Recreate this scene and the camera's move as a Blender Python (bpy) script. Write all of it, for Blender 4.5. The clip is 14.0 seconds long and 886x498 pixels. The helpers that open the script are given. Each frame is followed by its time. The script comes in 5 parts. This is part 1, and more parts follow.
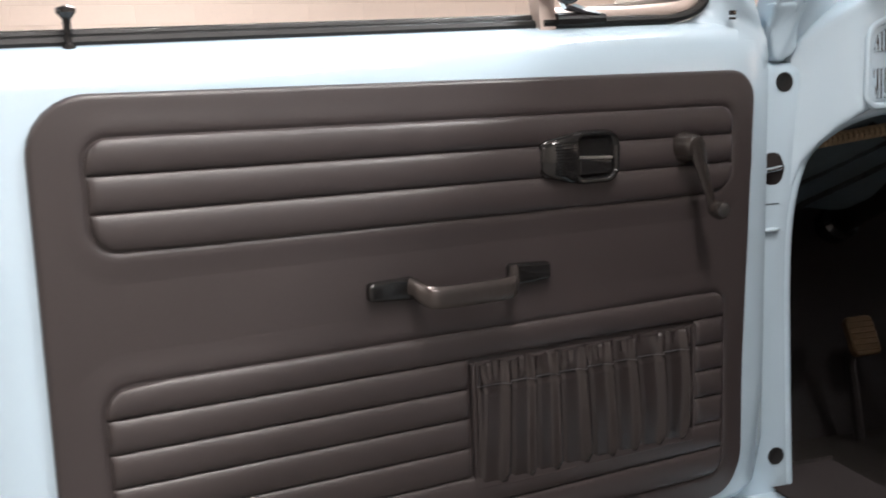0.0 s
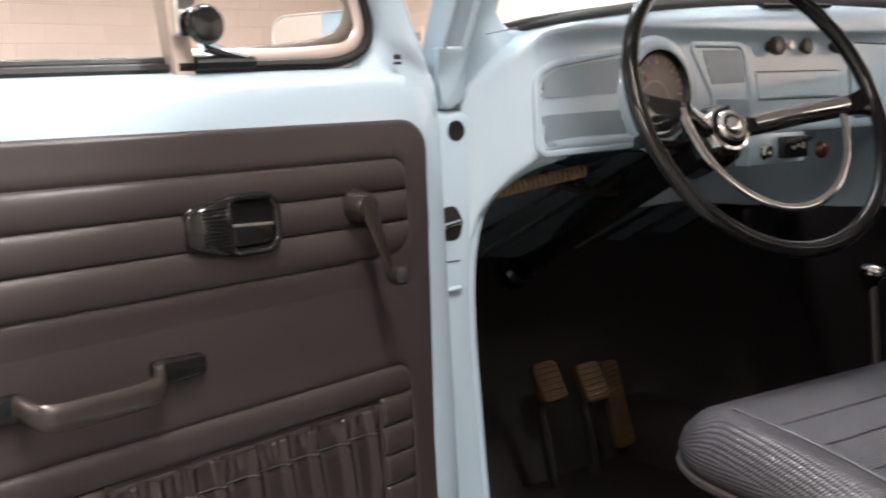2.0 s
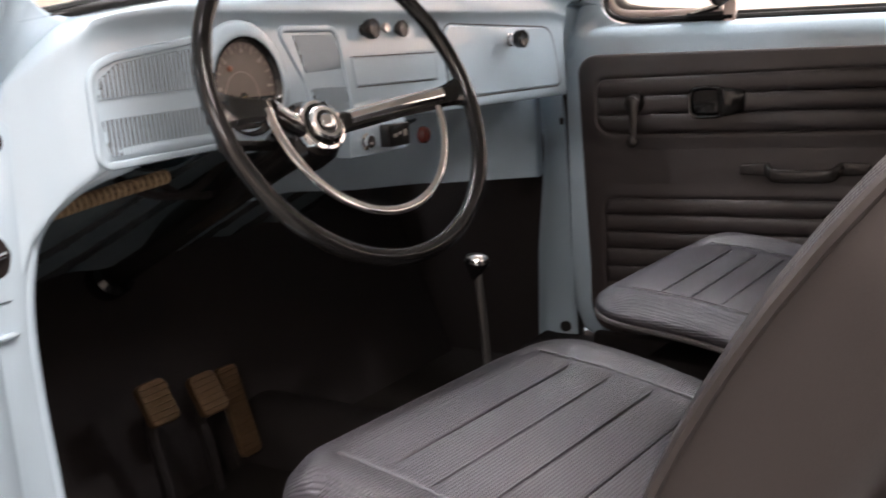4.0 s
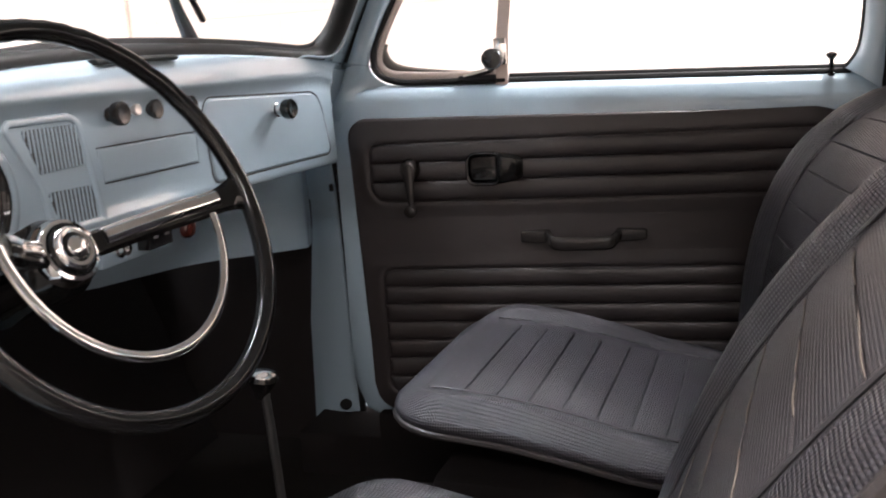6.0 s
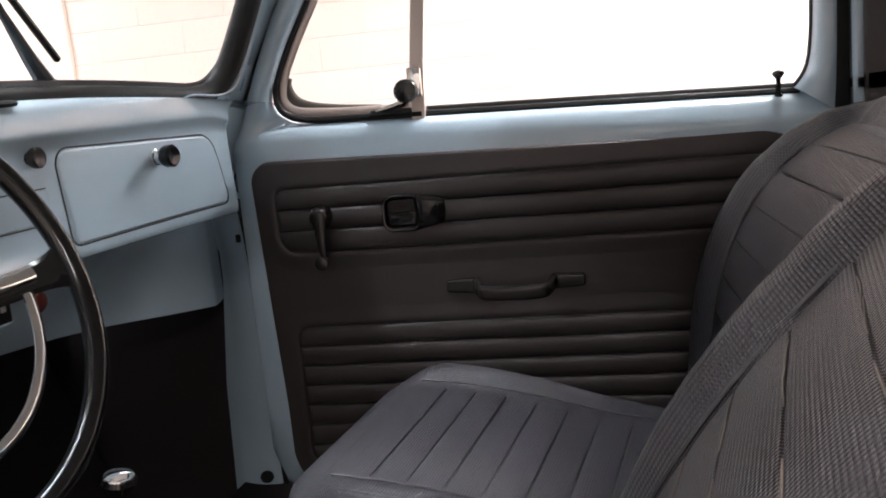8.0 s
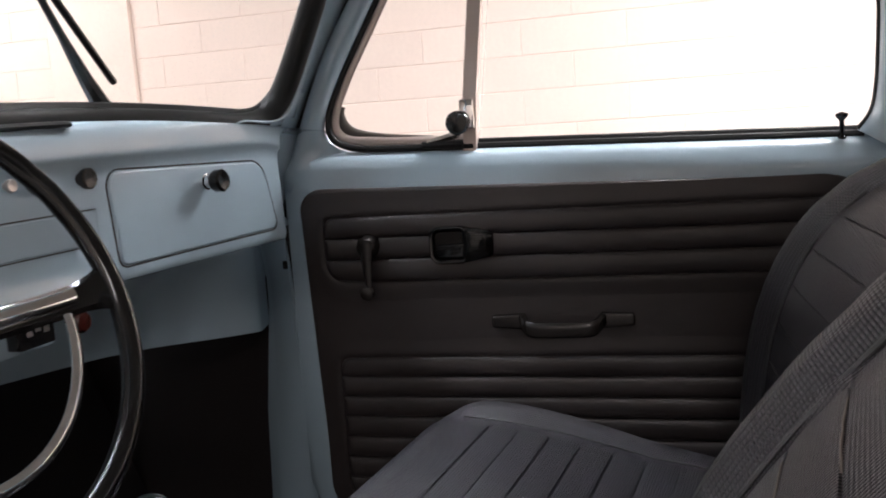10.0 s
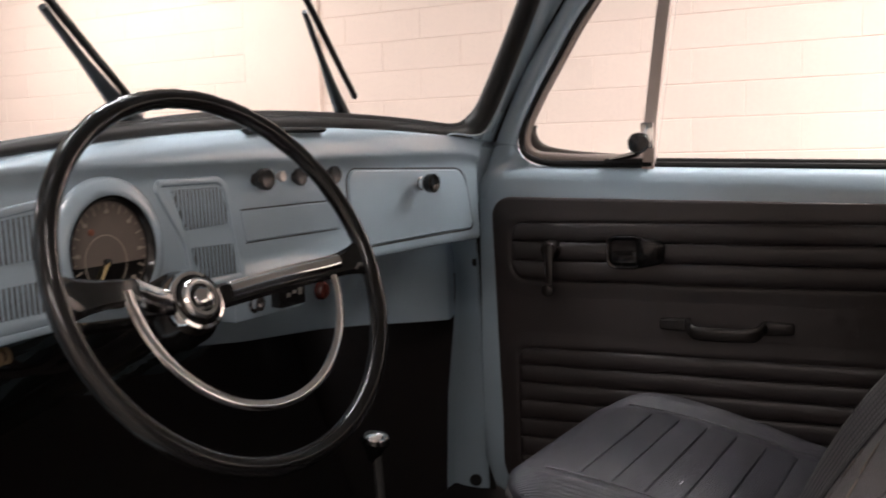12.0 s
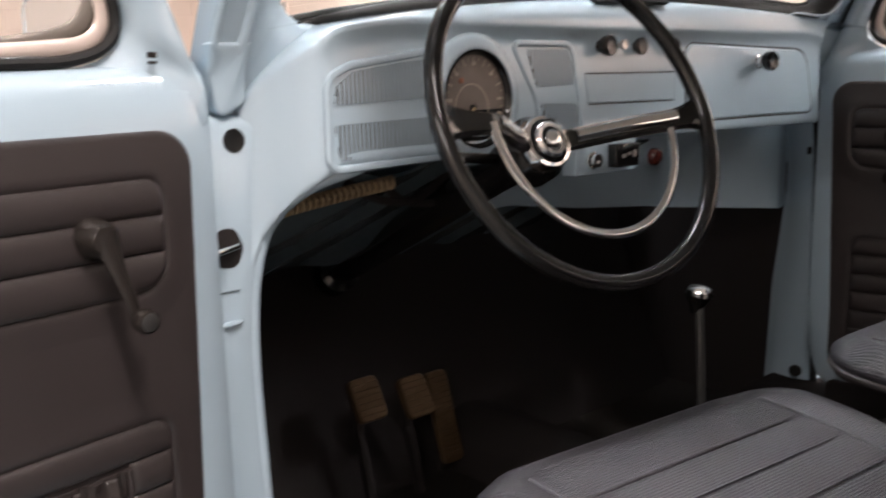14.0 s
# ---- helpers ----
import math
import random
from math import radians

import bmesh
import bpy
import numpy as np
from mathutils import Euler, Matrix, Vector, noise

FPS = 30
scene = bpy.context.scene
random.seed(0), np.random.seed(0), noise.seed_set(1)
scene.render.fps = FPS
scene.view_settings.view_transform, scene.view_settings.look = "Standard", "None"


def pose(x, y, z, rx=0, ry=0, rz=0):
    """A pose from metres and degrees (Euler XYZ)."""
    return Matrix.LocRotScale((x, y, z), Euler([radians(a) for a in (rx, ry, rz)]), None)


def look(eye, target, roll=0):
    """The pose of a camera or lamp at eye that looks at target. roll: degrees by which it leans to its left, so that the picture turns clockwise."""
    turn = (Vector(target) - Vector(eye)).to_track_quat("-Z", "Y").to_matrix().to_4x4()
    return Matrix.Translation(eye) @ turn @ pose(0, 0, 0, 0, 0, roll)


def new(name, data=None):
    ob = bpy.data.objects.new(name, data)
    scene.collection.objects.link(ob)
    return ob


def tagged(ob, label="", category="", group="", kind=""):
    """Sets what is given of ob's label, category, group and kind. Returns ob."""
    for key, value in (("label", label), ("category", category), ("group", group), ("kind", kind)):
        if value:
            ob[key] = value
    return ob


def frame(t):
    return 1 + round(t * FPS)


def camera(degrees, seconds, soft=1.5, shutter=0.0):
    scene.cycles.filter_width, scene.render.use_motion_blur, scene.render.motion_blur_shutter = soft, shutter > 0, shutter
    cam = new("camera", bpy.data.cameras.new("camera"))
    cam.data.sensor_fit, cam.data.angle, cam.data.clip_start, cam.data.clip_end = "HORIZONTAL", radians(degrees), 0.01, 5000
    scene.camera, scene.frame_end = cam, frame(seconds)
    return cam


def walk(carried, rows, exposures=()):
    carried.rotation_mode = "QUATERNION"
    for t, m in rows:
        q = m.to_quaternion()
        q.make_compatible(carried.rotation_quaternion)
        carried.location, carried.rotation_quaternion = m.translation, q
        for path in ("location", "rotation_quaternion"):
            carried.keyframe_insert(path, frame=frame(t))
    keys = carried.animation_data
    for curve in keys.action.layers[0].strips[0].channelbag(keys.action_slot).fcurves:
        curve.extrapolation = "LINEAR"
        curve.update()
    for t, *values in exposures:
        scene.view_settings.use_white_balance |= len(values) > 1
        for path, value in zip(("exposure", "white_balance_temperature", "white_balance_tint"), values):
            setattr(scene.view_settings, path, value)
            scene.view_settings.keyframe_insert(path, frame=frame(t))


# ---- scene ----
cam = camera(51.1, 14.0, soft=1.8, shutter=0.5)
PATH = [
    (0, (-1.355, -0.831, 0.931), (-0.831, 1.071, 0.607), -2.1),
    (0.5, (-1.333, -0.79, 0.939), (-0.681, 1.074, 0.621), -1.5),
    (1, (-1.314, -0.747, 0.943), (-0.497, 1.054, 0.642), -1.1),
    (1.5, (-1.291, -0.716, 0.943), (-0.322, 1.012, 0.663), -1.5),
    (2, (-1.26, -0.7, 0.941), (-0.138, 0.935, 0.677), -3.1),
    (2.5, (-1.227, -0.688, 0.947), (0.034, 0.837, 0.657), -4.5),
    (3, (-1.185, -0.681, 0.955), (0.211, 0.71, 0.614), -5.1),
    (3.5, (-1.15, -0.669, 0.963), (0.365, 0.582, 0.586), -4.8),
    (4, (-1.121, -0.644, 0.987), (0.511, 0.439, 0.58), -3.7),
    (6.5, (-0.959, -0.511, 1.078), (0.933, 0.006, 0.686), -4.1),
    (7, (-0.91, -0.515, 1.075), (0.995, -0.034, 0.699), -4.6),
    (7.2, (-0.888, -0.525, 1.076), (1.016, -0.042, 0.7), -5.1),
    (9.3, (-0.756, -0.587, 1.061), (1.127, 0.013, 0.751), -5.0),
    (9.5, (-0.765, -0.579, 1.064), (1.118, 0.025, 0.761), -4.9),
    (10, (-0.791, -0.565, 1.07), (1.084, 0.07, 0.789), -4.0),
    (10.5, (-0.83, -0.56, 1.069), (1.033, 0.119, 0.814), -3.2),
    (11, (-0.884, -0.562, 1.07), (0.96, 0.177, 0.835), -2.4),
    (11.5, (-0.938, -0.575, 1.067), (0.872, 0.246, 0.848), -2.2),
    (12, (-0.989, -0.59, 1.063), (0.766, 0.345, 0.844), -1.6),
    (12.5, (-1.022, -0.593, 1.043), (0.666, 0.455, 0.817), -1.3),
    (13, (-1.05, -0.609, 1.02), (0.533, 0.584, 0.761), -1.2),
    (13.5, (-1.071, -0.624, 1.003), (0.396, 0.702, 0.699), -1.2),
    (14, (-1.095, -0.64, 0.99), (0.228, 0.816, 0.63), -1.3),
]
EXPOSURES = [
    (0.0, 0.75, 6350, 10), (1.5, 0.98, 6450, 10), (2.5, 1.12, 6550, 12), (3.5, 1.34, 6650, 15), (4.2, 1.40, 6650, 15), (6.3, 1.24, 6350, 13), (7.2, 1.11, 6350, 13),
    (9.5, 0.76, 6150, 12), (10.3, 0.56, 6350, 12), (11.2, 0.48, 6550, 13), (12.5, 0.54, 6650, 15), (13.3, 0.80, 6550, 13), (14.0, 0.93, 6600, 13),
]
walk(cam, [(t, look(eye, target, roll)) for t, eye, target, roll in PATH], exposures=EXPOSURES)

# ---- world and light ----
world = bpy.data.worlds.new("world")
scene.world = world
world.use_nodes = True
world.node_tree.nodes["Background"].inputs[0].default_value = (0.9, 0.95, 1.0, 1)
world.node_tree.nodes["Background"].inputs[1].default_value = 0.05


def area_lamp(name, size_x, size_y, power, eye, target, color=(1, 1, 1)):
    data = bpy.data.lights.new(name, "AREA")
    data.shape, data.size, data.size_y, data.energy, data.color = "RECTANGLE", size_x, size_y, power, color
    ob = new(name, data)
    ob.matrix_world = look(eye, target)
    return ob


LAMPS = [
    # x, y, length along x, length along y, watts, colour
    (-4.2, -2.2, 0.35, 2.4, 32, (1.0, 0.94, 0.90)),
    (-1.05, -1.45, 0.35, 1.8, 57, (1.0, 0.91, 0.86)),
    (-1.7, 6.3, 0.35, 2.4, 108, (1.0, 0.955, 0.92)),
    (0.6, -4.0, 2.4, 0.35, 80, (1.0, 0.965, 0.95)),
    (3.10, -2.3, 0.50, 1.8, 72, (0.98, 0.975, 0.98)),
    # unseen lamp, added to whiten the block wall past the passenger's window
    (1.10, -1.25, 0.35, 1.0, 112, (1.0, 0.965, 0.94)),
    (3.0, 5.0, 0.35, 2.6, 64, (1.0, 0.965, 0.93)),
    # unseen bluish lamp, added to brighten the seat cushions through the windscreen
    (0.1, 1.2, 1.6, 0.30, 33, (0.88, 0.95, 1.0)),
]
CEIL = 3.3
for lx, ly, sx, sy, watts, tint in LAMPS:
    area_lamp("ceiling_lamp_light", sx, sy, watts, (lx, ly, CEIL - 0.09), (lx, ly + 0.0001, 0), tint)


# ---- materials ----
def material(name, color, rough=0.5, metal=0.0, grain=0.0, grain_scale=200, bump=0.0, bump_scale=300, stain=0.0, stain_scale=6, coat=0.0, pattern="noise", island=0.0, stretch=(1, 1, 1), spec=0.5):
    m = bpy.data.materials.new(name)
    m.use_nodes = True
    nt = m.node_tree
    n, l = nt.nodes, nt.links
    b = n["Principled BSDF"]
    b.inputs["Base Color"].default_value = (*color, 1)
    b.inputs["Roughness"].default_value = rough
    b.inputs["Metallic"].default_value = metal
    b.inputs["Specular IOR Level"].default_value = spec
    b.inputs["Coat Weight"].default_value = coat
    b.inputs["Coat Roughness"].default_value = 0.06
    tc = n.new("ShaderNodeTexCoord")
    mp = n.new("ShaderNodeMapping")
    mp.inputs["Scale"].default_value = stretch
    l.new(tc.outputs["Object"], mp.inputs["Vector"])
    value = None
    if grain or stain or island:
        mixv = n.new("ShaderNodeMath")
        mixv.operation = "ADD"
        mixv.inputs[0].default_value = 1.0 - 0.5 * (grain + stain + island)
        last = mixv.inputs[1]
        terms = []
        for amount, sc in ((grain, grain_scale), (stain, stain_scale)):
            if amount:
                nz = n.new("ShaderNodeTexNoise")
                nz.inputs["Scale"].default_value = sc
                nz.inputs["Detail"].default_value = 4
                l.new(mp.outputs[0], nz.inputs["Vector"])
                mu = n.new("ShaderNodeMath")
                mu.operation = "MULTIPLY"
                mu.inputs[1].default_value = amount
                l.new(nz.outputs[0], mu.inputs[0])
                terms.append(mu.outputs[0])
        if island:
            oi = n.new("ShaderNodeObjectInfo")
            mu = n.new("ShaderNodeMath")
            mu.operation = "MULTIPLY"
            mu.inputs[1].default_value = island
            l.new(oi.outputs["Random"], mu.inputs[0])
            terms.append(mu.outputs[0])
        acc = terms[0]
        for tt in terms[1:]:
            ad = n.new("ShaderNodeMath")
            ad.operation = "ADD"
            l.new(acc, ad.inputs[0])
            l.new(tt, ad.inputs[1])
            acc = ad.outputs[0]
        l.new(acc, last)
        mx = n.new("ShaderNodeMix")
        mx.data_type, mx.blend_type = "RGBA", "MULTIPLY"
        mx.inputs[0].default_value = 1.0
        mx.inputs[6].default_value = (*color, 1)
        l.new(mixv.outputs[0], mx.inputs[7])
        l.new(mx.outputs[2], b.inputs["Base Color"])
    if bump:
        if pattern == "weave":
            uvm = n.new("ShaderNodeUVMap")
            uvm.uv_map = "weave"
            dots = n.new("ShaderNodeTexVoronoi")
            dots.voronoi_dimensions, dots.feature = "2D", "F1"
            dots.inputs["Scale"].default_value = bump_scale
            dots.inputs["Randomness"].default_value = 0.08
            l.new(uvm.outputs[0], dots.inputs["Vector"])
            dome = n.new("ShaderNodeMapRange")
            dome.inputs[1].default_value, dome.inputs[2].default_value = 0.62, 0.12
            l.new(dots.outputs["Distance"], dome.inputs[0])
            source = dome.outputs[0]
            ramp = n.new("ShaderNodeMapRange")
            ramp.inputs[3].default_value, ramp.inputs[4].default_value = 0.36, 1.16
            l.new(source, ramp.inputs[0])
            shade = n.new("ShaderNodeMix")
            shade.data_type, shade.blend_type = "RGBA", "MULTIPLY"
            shade.inputs[0].default_value = 1.0
            l.new(mx.outputs[2], shade.inputs[6])
            l.new(ramp.outputs[0], shade.inputs[7])
            l.new(shade.outputs[2], b.inputs["Base Color"])
        else:
            nz = n.new("ShaderNodeTexNoise" if pattern == "noise" else "ShaderNodeTexVoronoi")
            nz.inputs["Scale"].default_value = bump_scale
            if pattern == "noise":
                nz.inputs["Detail"].default_value = 3
            l.new(mp.outputs[0], nz.inputs["Vector"])
            source = nz.outputs[0]
        bp = n.new("ShaderNodeBump")
        bp.inputs["Strength"].default_value = bump
        bp.inputs["Distance"].default_value = 0.002
        l.new(source, bp.inputs["Height"])
        l.new(bp.outputs[0], b.inputs["Normal"])
    return m


def glass_material(name, color=(1, 1, 1), rough=0.0):
    m = bpy.data.materials.new(name)
    m.use_nodes = True
    b = m.node_tree.nodes["Principled BSDF"]
    b.inputs["Base Color"].default_value = (*color, 1)
    b.inputs["Roughness"].default_value = rough
    b.inputs["Transmission Weight"].default_value = 1.0
    b.inputs["IOR"].default_value = 1.05
    return m


def glow_material(name, color, power):
    m = bpy.data.materials.new(name)
    m.use_nodes = True
    b = m.node_tree.nodes["Principled BSDF"]
    b.inputs["Base Color"].default_value = (*color, 1)
    b.inputs["Emission Color"].default_value = (*color, 1)
    b.inputs["Emission Strength"].default_value = power
    return m


PAINT = material("light_blue_paint", (0.398, 0.504, 0.582), 0.26, coat=1.0, grain=0.05, grain_scale=900, stain=0.06, stain_scale=7, bump=0.04, bump_scale=60)
VINYL = material("brown_black_vinyl", (0.0350, 0.0284, 0.0282), 0.35, grain=0.25, grain_scale=700, stain=0.15, stain_scale=9, bump=0.10, bump_scale=1100, pattern="voronoi")
POCKETVINYL = material("black_brown_vinyl", (0.024, 0.0192, 0.0188), 0.25, grain=0.25, grain_scale=700, stain=0.2, stain_scale=12, bump=0.08, bump_scale=1000, pattern="voronoi")
SEATVINYL = material("charcoal_weave_vinyl", (0.048, 0.0436, 0.0515), 0.40, grain=0.25, grain_scale=500, stain=0.12, stain_scale=10, bump=0.5, bump_scale=295, pattern="weave", spec=0.5)
SMOOTHVINYL = material("smooth_dark_vinyl", (0.040, 0.0335, 0.0325), 0.42, grain=0.2, grain_scale=500, stain=0.2, stain_scale=7, bump=0.06, bump_scale=900, pattern="voronoi")
SEAM = material("woven_seam", (0.050, 0.048, 0.051), 0.5, grain=0.2, grain_scale=300)
HEADLINER = material("pale_cream_vinyl", (0.62, 0.58, 0.53), 0.6, grain=0.08, grain_scale=200, stain=0.08, stain_scale=5, bump=0.1, bump_scale=500)
LINER = material("blue_grey_liner", (0.085, 0.108, 0.120), 0.16, grain=0.25, grain_scale=120, stain=0.3, stain_scale=14, bump=0.25, bump_scale=35)
BLACKPLASTIC = material("black_plastic", (0.010, 0.0095, 0.0095), 0.11, grain=0.2, grain_scale=300, stain=0.1)
RUBBER = material("black_rubber", (0.013, 0.0125, 0.0125), 0.48, grain=0.3, grain_scale=150, bump=0.1, bump_scale=300, spec=0.22)
CHROME = material("chrome", (0.90, 0.885, 0.87), 0.055, metal=1.0, grain=0.05, grain_scale=80, stain=0.08, stain_scale=20)
MIRRORGLASS = material("mirror_glass", (0.88, 0.87, 0.86), 0.02, metal=1.0)
STEEL = material("satin_steel", (0.62, 0.58, 0.55), 0.3, metal=0.9, grain=0.1, grain_scale=200)
DULLSTEEL = material("dull_dark_steel", (0.11, 0.107, 0.105), 0.38, metal=0.8, grain=0.3, grain_scale=120)
CREASE = material("pale_worn_stitching", (0.165, 0.14, 0.12), 0.6, grain=0.5, grain_scale=250)
CRANK = material("brown_black_plastic", (0.020, 0.0165, 0.015), 0.24, grain=0.2, grain_scale=300)
HANDLE = material("worn_dark_handle", (0.075, 0.065, 0.061), 0.24, metal=0.6, grain=0.25, grain_scale=220, stain=0.3, stain_scale=30)
VENTSTEEL = material("pale_satin_trim", (0.60, 0.50, 0.45), 0.35, metal=0.35, grain=0.1, grain_scale=200)
TAUPE = material("taupe_rubber", (0.12, 0.10, 0.085), 0.6, grain=0.2, grain_scale=200)
CARPET = material("black_carpet", (0.024, 0.0205, 0.0205), 0.95, grain=0.4, grain_scale=600, bump=0.8, bump_scale=700, spec=0.1)
MAT = material("worn_rubber_mat", (0.0125, 0.0095, 0.0080), 0.85, grain=0.4, grain_scale=200, stain=0.4, stain_scale=5, bump=0.3, bump_scale=250, spec=0.25)
PEDALRUBBER = material("brown_pedal_rubber", (0.062, 0.036, 0.018), 0.8, grain=0.4, grain_scale=150, stain=0.4, stain_scale=20, bump=0.4, bump_scale=200, spec=0.15)
DUCT = material("tan_paper_duct", (0.27, 0.19, 0.11), 0.7, grain=0.4, grain_scale=100, stain=0.3, stain_scale=30)
WIPER = material("grey_black_wiper", (0.045, 0.05, 0.055), 0.35, metal=0.3, grain=0.2, grain_scale=200)
DIAL = material("brown_grey_dial", (0.17, 0.135, 0.115), 0.35, grain=0.3, grain_scale=60)
DIALMARK = material("cream_dial_marks", (0.42, 0.37, 0.30), 0.5)
NEEDLE = material("yellow_needle", (0.50, 0.37, 0.17), 0.4)
ORANGE = material("orange_lamp_lens", (0.28, 0.10, 0.05), 0.3)
RED = material("red_lens", (0.055, 0.011, 0.008), 0.2)
# dark tone painted in for the shade inside grille slots and panel gaps
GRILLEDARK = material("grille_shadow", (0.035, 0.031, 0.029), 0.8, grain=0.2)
BLOCK = material("cream_painted_block", (0.85, 0.715, 0.635), 0.7, grain=0.10, grain_scale=40, stain=0.08, stain_scale=3, bump=0.3, bump_scale=90, island=0.04)
MORTAR = material("pinkish_joint", (0.80, 0.66, 0.585), 0.9, grain=0.2, grain_scale=60)
PLAINWALL = material("dull_cream_wall", (0.52, 0.47, 0.43), 0.8, grain=0.10, grain_scale=40, stain=0.15, stain_scale=2)
CONCRETE = material("grey_concrete", (0.17, 0.163, 0.155), 0.7, grain=0.25, grain_scale=30, stain=0.3, stain_scale=1.2, bump=0.2, bump_scale=120)
CEILWHITE = material("white_ceiling", (0.42, 0.41, 0.40), 0.8, grain=0.05, grain_scale=20, stain=0.05)
LAMPGLOW = glow_material("lamp_diffuser_glow", (1.0, 0.97, 0.92), 6.0)
LAMPBODY = material("white_lamp_body", (0.75, 0.75, 0.74), 0.5, grain=0.05)
SIGN = material("grey_sign_plate", (0.45, 0.42, 0.40), 0.6, grain=0.1, grain_scale=50)
GLASS = glass_material("clear_glass")


# ---- shape helpers ----
def finish(name, bm, mat, parent=None, label="", smooth=True, inv=None, mirror=False, sharp=40):
    if mirror:
        for v in bm.verts:
            v.co.x = -v.co.x
        bmesh.ops.reverse_faces(bm, faces=bm.faces)
    bmesh.ops.recalc_face_normals(bm, faces=bm.faces)
    me = bpy.data.meshes.new(name)
    if smooth:
        for f in bm.faces:
            f.smooth = True
        for e in bm.edges:
            if len(e.link_faces) == 2 and e.calc_face_angle(0) > radians(sharp):
                e.smooth = False
    if mat is SEATVINYL:
        uv = bm.loops.layers.uv.new("weave")
        for f in bm.faces:
            n = [abs(f.normal.x) * 0.6, abs(f.normal.y), abs(f.normal.z)]
            k = n.index(max(n))
            for lp in f.loops:
                c = lp.vert.co
                turn = 1 if f.normal.y * f.normal.z >= 0 else -1
                lp[uv].uv = (c.y, c.z) if k == 0 else (c.x, 0.85 * (c.z - turn * c.y))
    bm.to_mesh(me)
    bm.free()
    me.materials.append(mat)
    ob = new(name, me)
    if parent is not None:
        ob.parent = parent
        ob.matrix_parent_inverse = inv if inv is not None else base_inverse(parent)
    if label:
        ob["label"] = label
    return ob


BASES = {}


def base_inverse(ob):
    """Parts are modelled in the coordinates of the car; a thing keeps the pose that it was modelled at."""
    while ob.parent is not None:
        ob = ob.parent
    return BASES[ob.name] if ob.parent is None and ob.name in BASES else Matrix.Identity(4)


def thing(name, at, label, category, group="", kind="", m=None):
    ob = new(name)
    ob.empty_display_size = 0.05
    ob.matrix_world = (m if m is not None else Matrix.Identity(4)) @ Matrix.Translation(at)
    BASES[ob.name] = Matrix.Translation(at).inverted()
    return tagged(ob, label, category, group, kind)


def part(name, bm, mat, parent, label="", smooth=True, mirror=False, sharp=40):
    inv = Matrix.Identity(4) if parent.type == "MESH" else base_inverse(parent)
    return finish(name, bm, mat, parent, label, smooth, inv, mirror, sharp)


def rpoly(pts, r, seg=6):
    """A polygon with rounded corners; r: one radius or one for each corner."""
    pts = [Vector(p) for p in pts]
    rs = r if isinstance(r, (list, tuple)) else [r] * len(pts)
    out = []
    for i, p in enumerate(pts):
        a, b = pts[i - 1] - p, pts[(i + 1) % len(pts)] - p
        rad = rs[i]
        if rad <= 0:
            out.append(p)
            continue
        ang = a.angle(b)
        d = min(rad / math.tan(ang / 2), a.length * 0.49, b.length * 0.49)
        rad = d * math.tan(ang / 2)
        a.normalize(), b.normalize()
        p0, p1 = p + a * d, p + b * d
        c = p + (a + b).normalized() * (rad / math.sin(ang / 2))
        for k in range(seg + 1):
            f = k / seg
            q = (p0 - c).lerp(p1 - c, f)
            out.append(c + q.normalized() * rad)
    return out


def inset(poly, d):
    """The polygon moved inward by d."""
    n = len(poly)
    area = sum(poly[i - 1].x * poly[i].y - poly[i].x * poly[i - 1].y for i in range(n))
    s = 1 if area > 0 else -1
    out = []
    for i, p in enumerate(poly):
        a, b = p - poly[i - 1], poly[(i + 1) % n] - p
        if a.length < 1e-7:
            a = b
        if b.length < 1e-7:
            b = a
        na, nb = Vector((-a.y, a.x)).normalized(), Vector((-b.y, b.x)).normalized()
        m = na + nb
        m = m / max(0.35, m.length_squared / 2) if m.length > 1e-6 else na
        out.append(p + s * d * m)
    return out


def rings(bm, loops, cap0=True, cap1=True, closed=True):
    vs = [[bm.verts.new(p) for p in lp] for lp in loops]
    n = len(vs[0])
    for a, b in zip(vs, vs[1:]):
        for i in range(n if closed else n - 1):
            j = (i + 1) % n
            bm.faces.new((a[i], a[j], b[j], b[i]))
    if cap0:
        bm.faces.new(vs[0][::-1])
    if cap1:
        bm.faces.new(vs[-1])
    return vs


def slab_x(bm, poly, x0, x1, bevel=0.004, seg=3):
    """A (y, z) outline as a slab from x1 (far side) to x0 (seen side), its seen edge rounded."""
    s = 1 if x1 > x0 else -1
    loops = [[(x1, p.x, p.y) for p in poly]]
    for k in range(seg + 1):
        a = k / seg * math.pi / 2
        o, h = bevel * (1 - math.cos(a)), bevel * (1 - math.sin(a))
        loops.append([(x0 + s * h, p.x, p.y) for p in inset(poly, o)])
    rings(bm, loops)


def slab_m(bm, poly, m, depth, bevel=0.004, seg=3):
    """A flat outline (u, v) in the frame m, from -depth up to 0, its upper edge rounded."""
    loops = [[m @ Vector((p.x, p.y, -depth)) for p in poly]]
    for k in range(seg + 1):
        a = k / seg * math.pi / 2
        o, h = bevel * (1 - math.cos(a)), bevel * (1 - math.sin(a))
        loops.append([m @ Vector((p.x, p.y, -h)) for p in inset(poly, o)])
    rings(bm, loops)


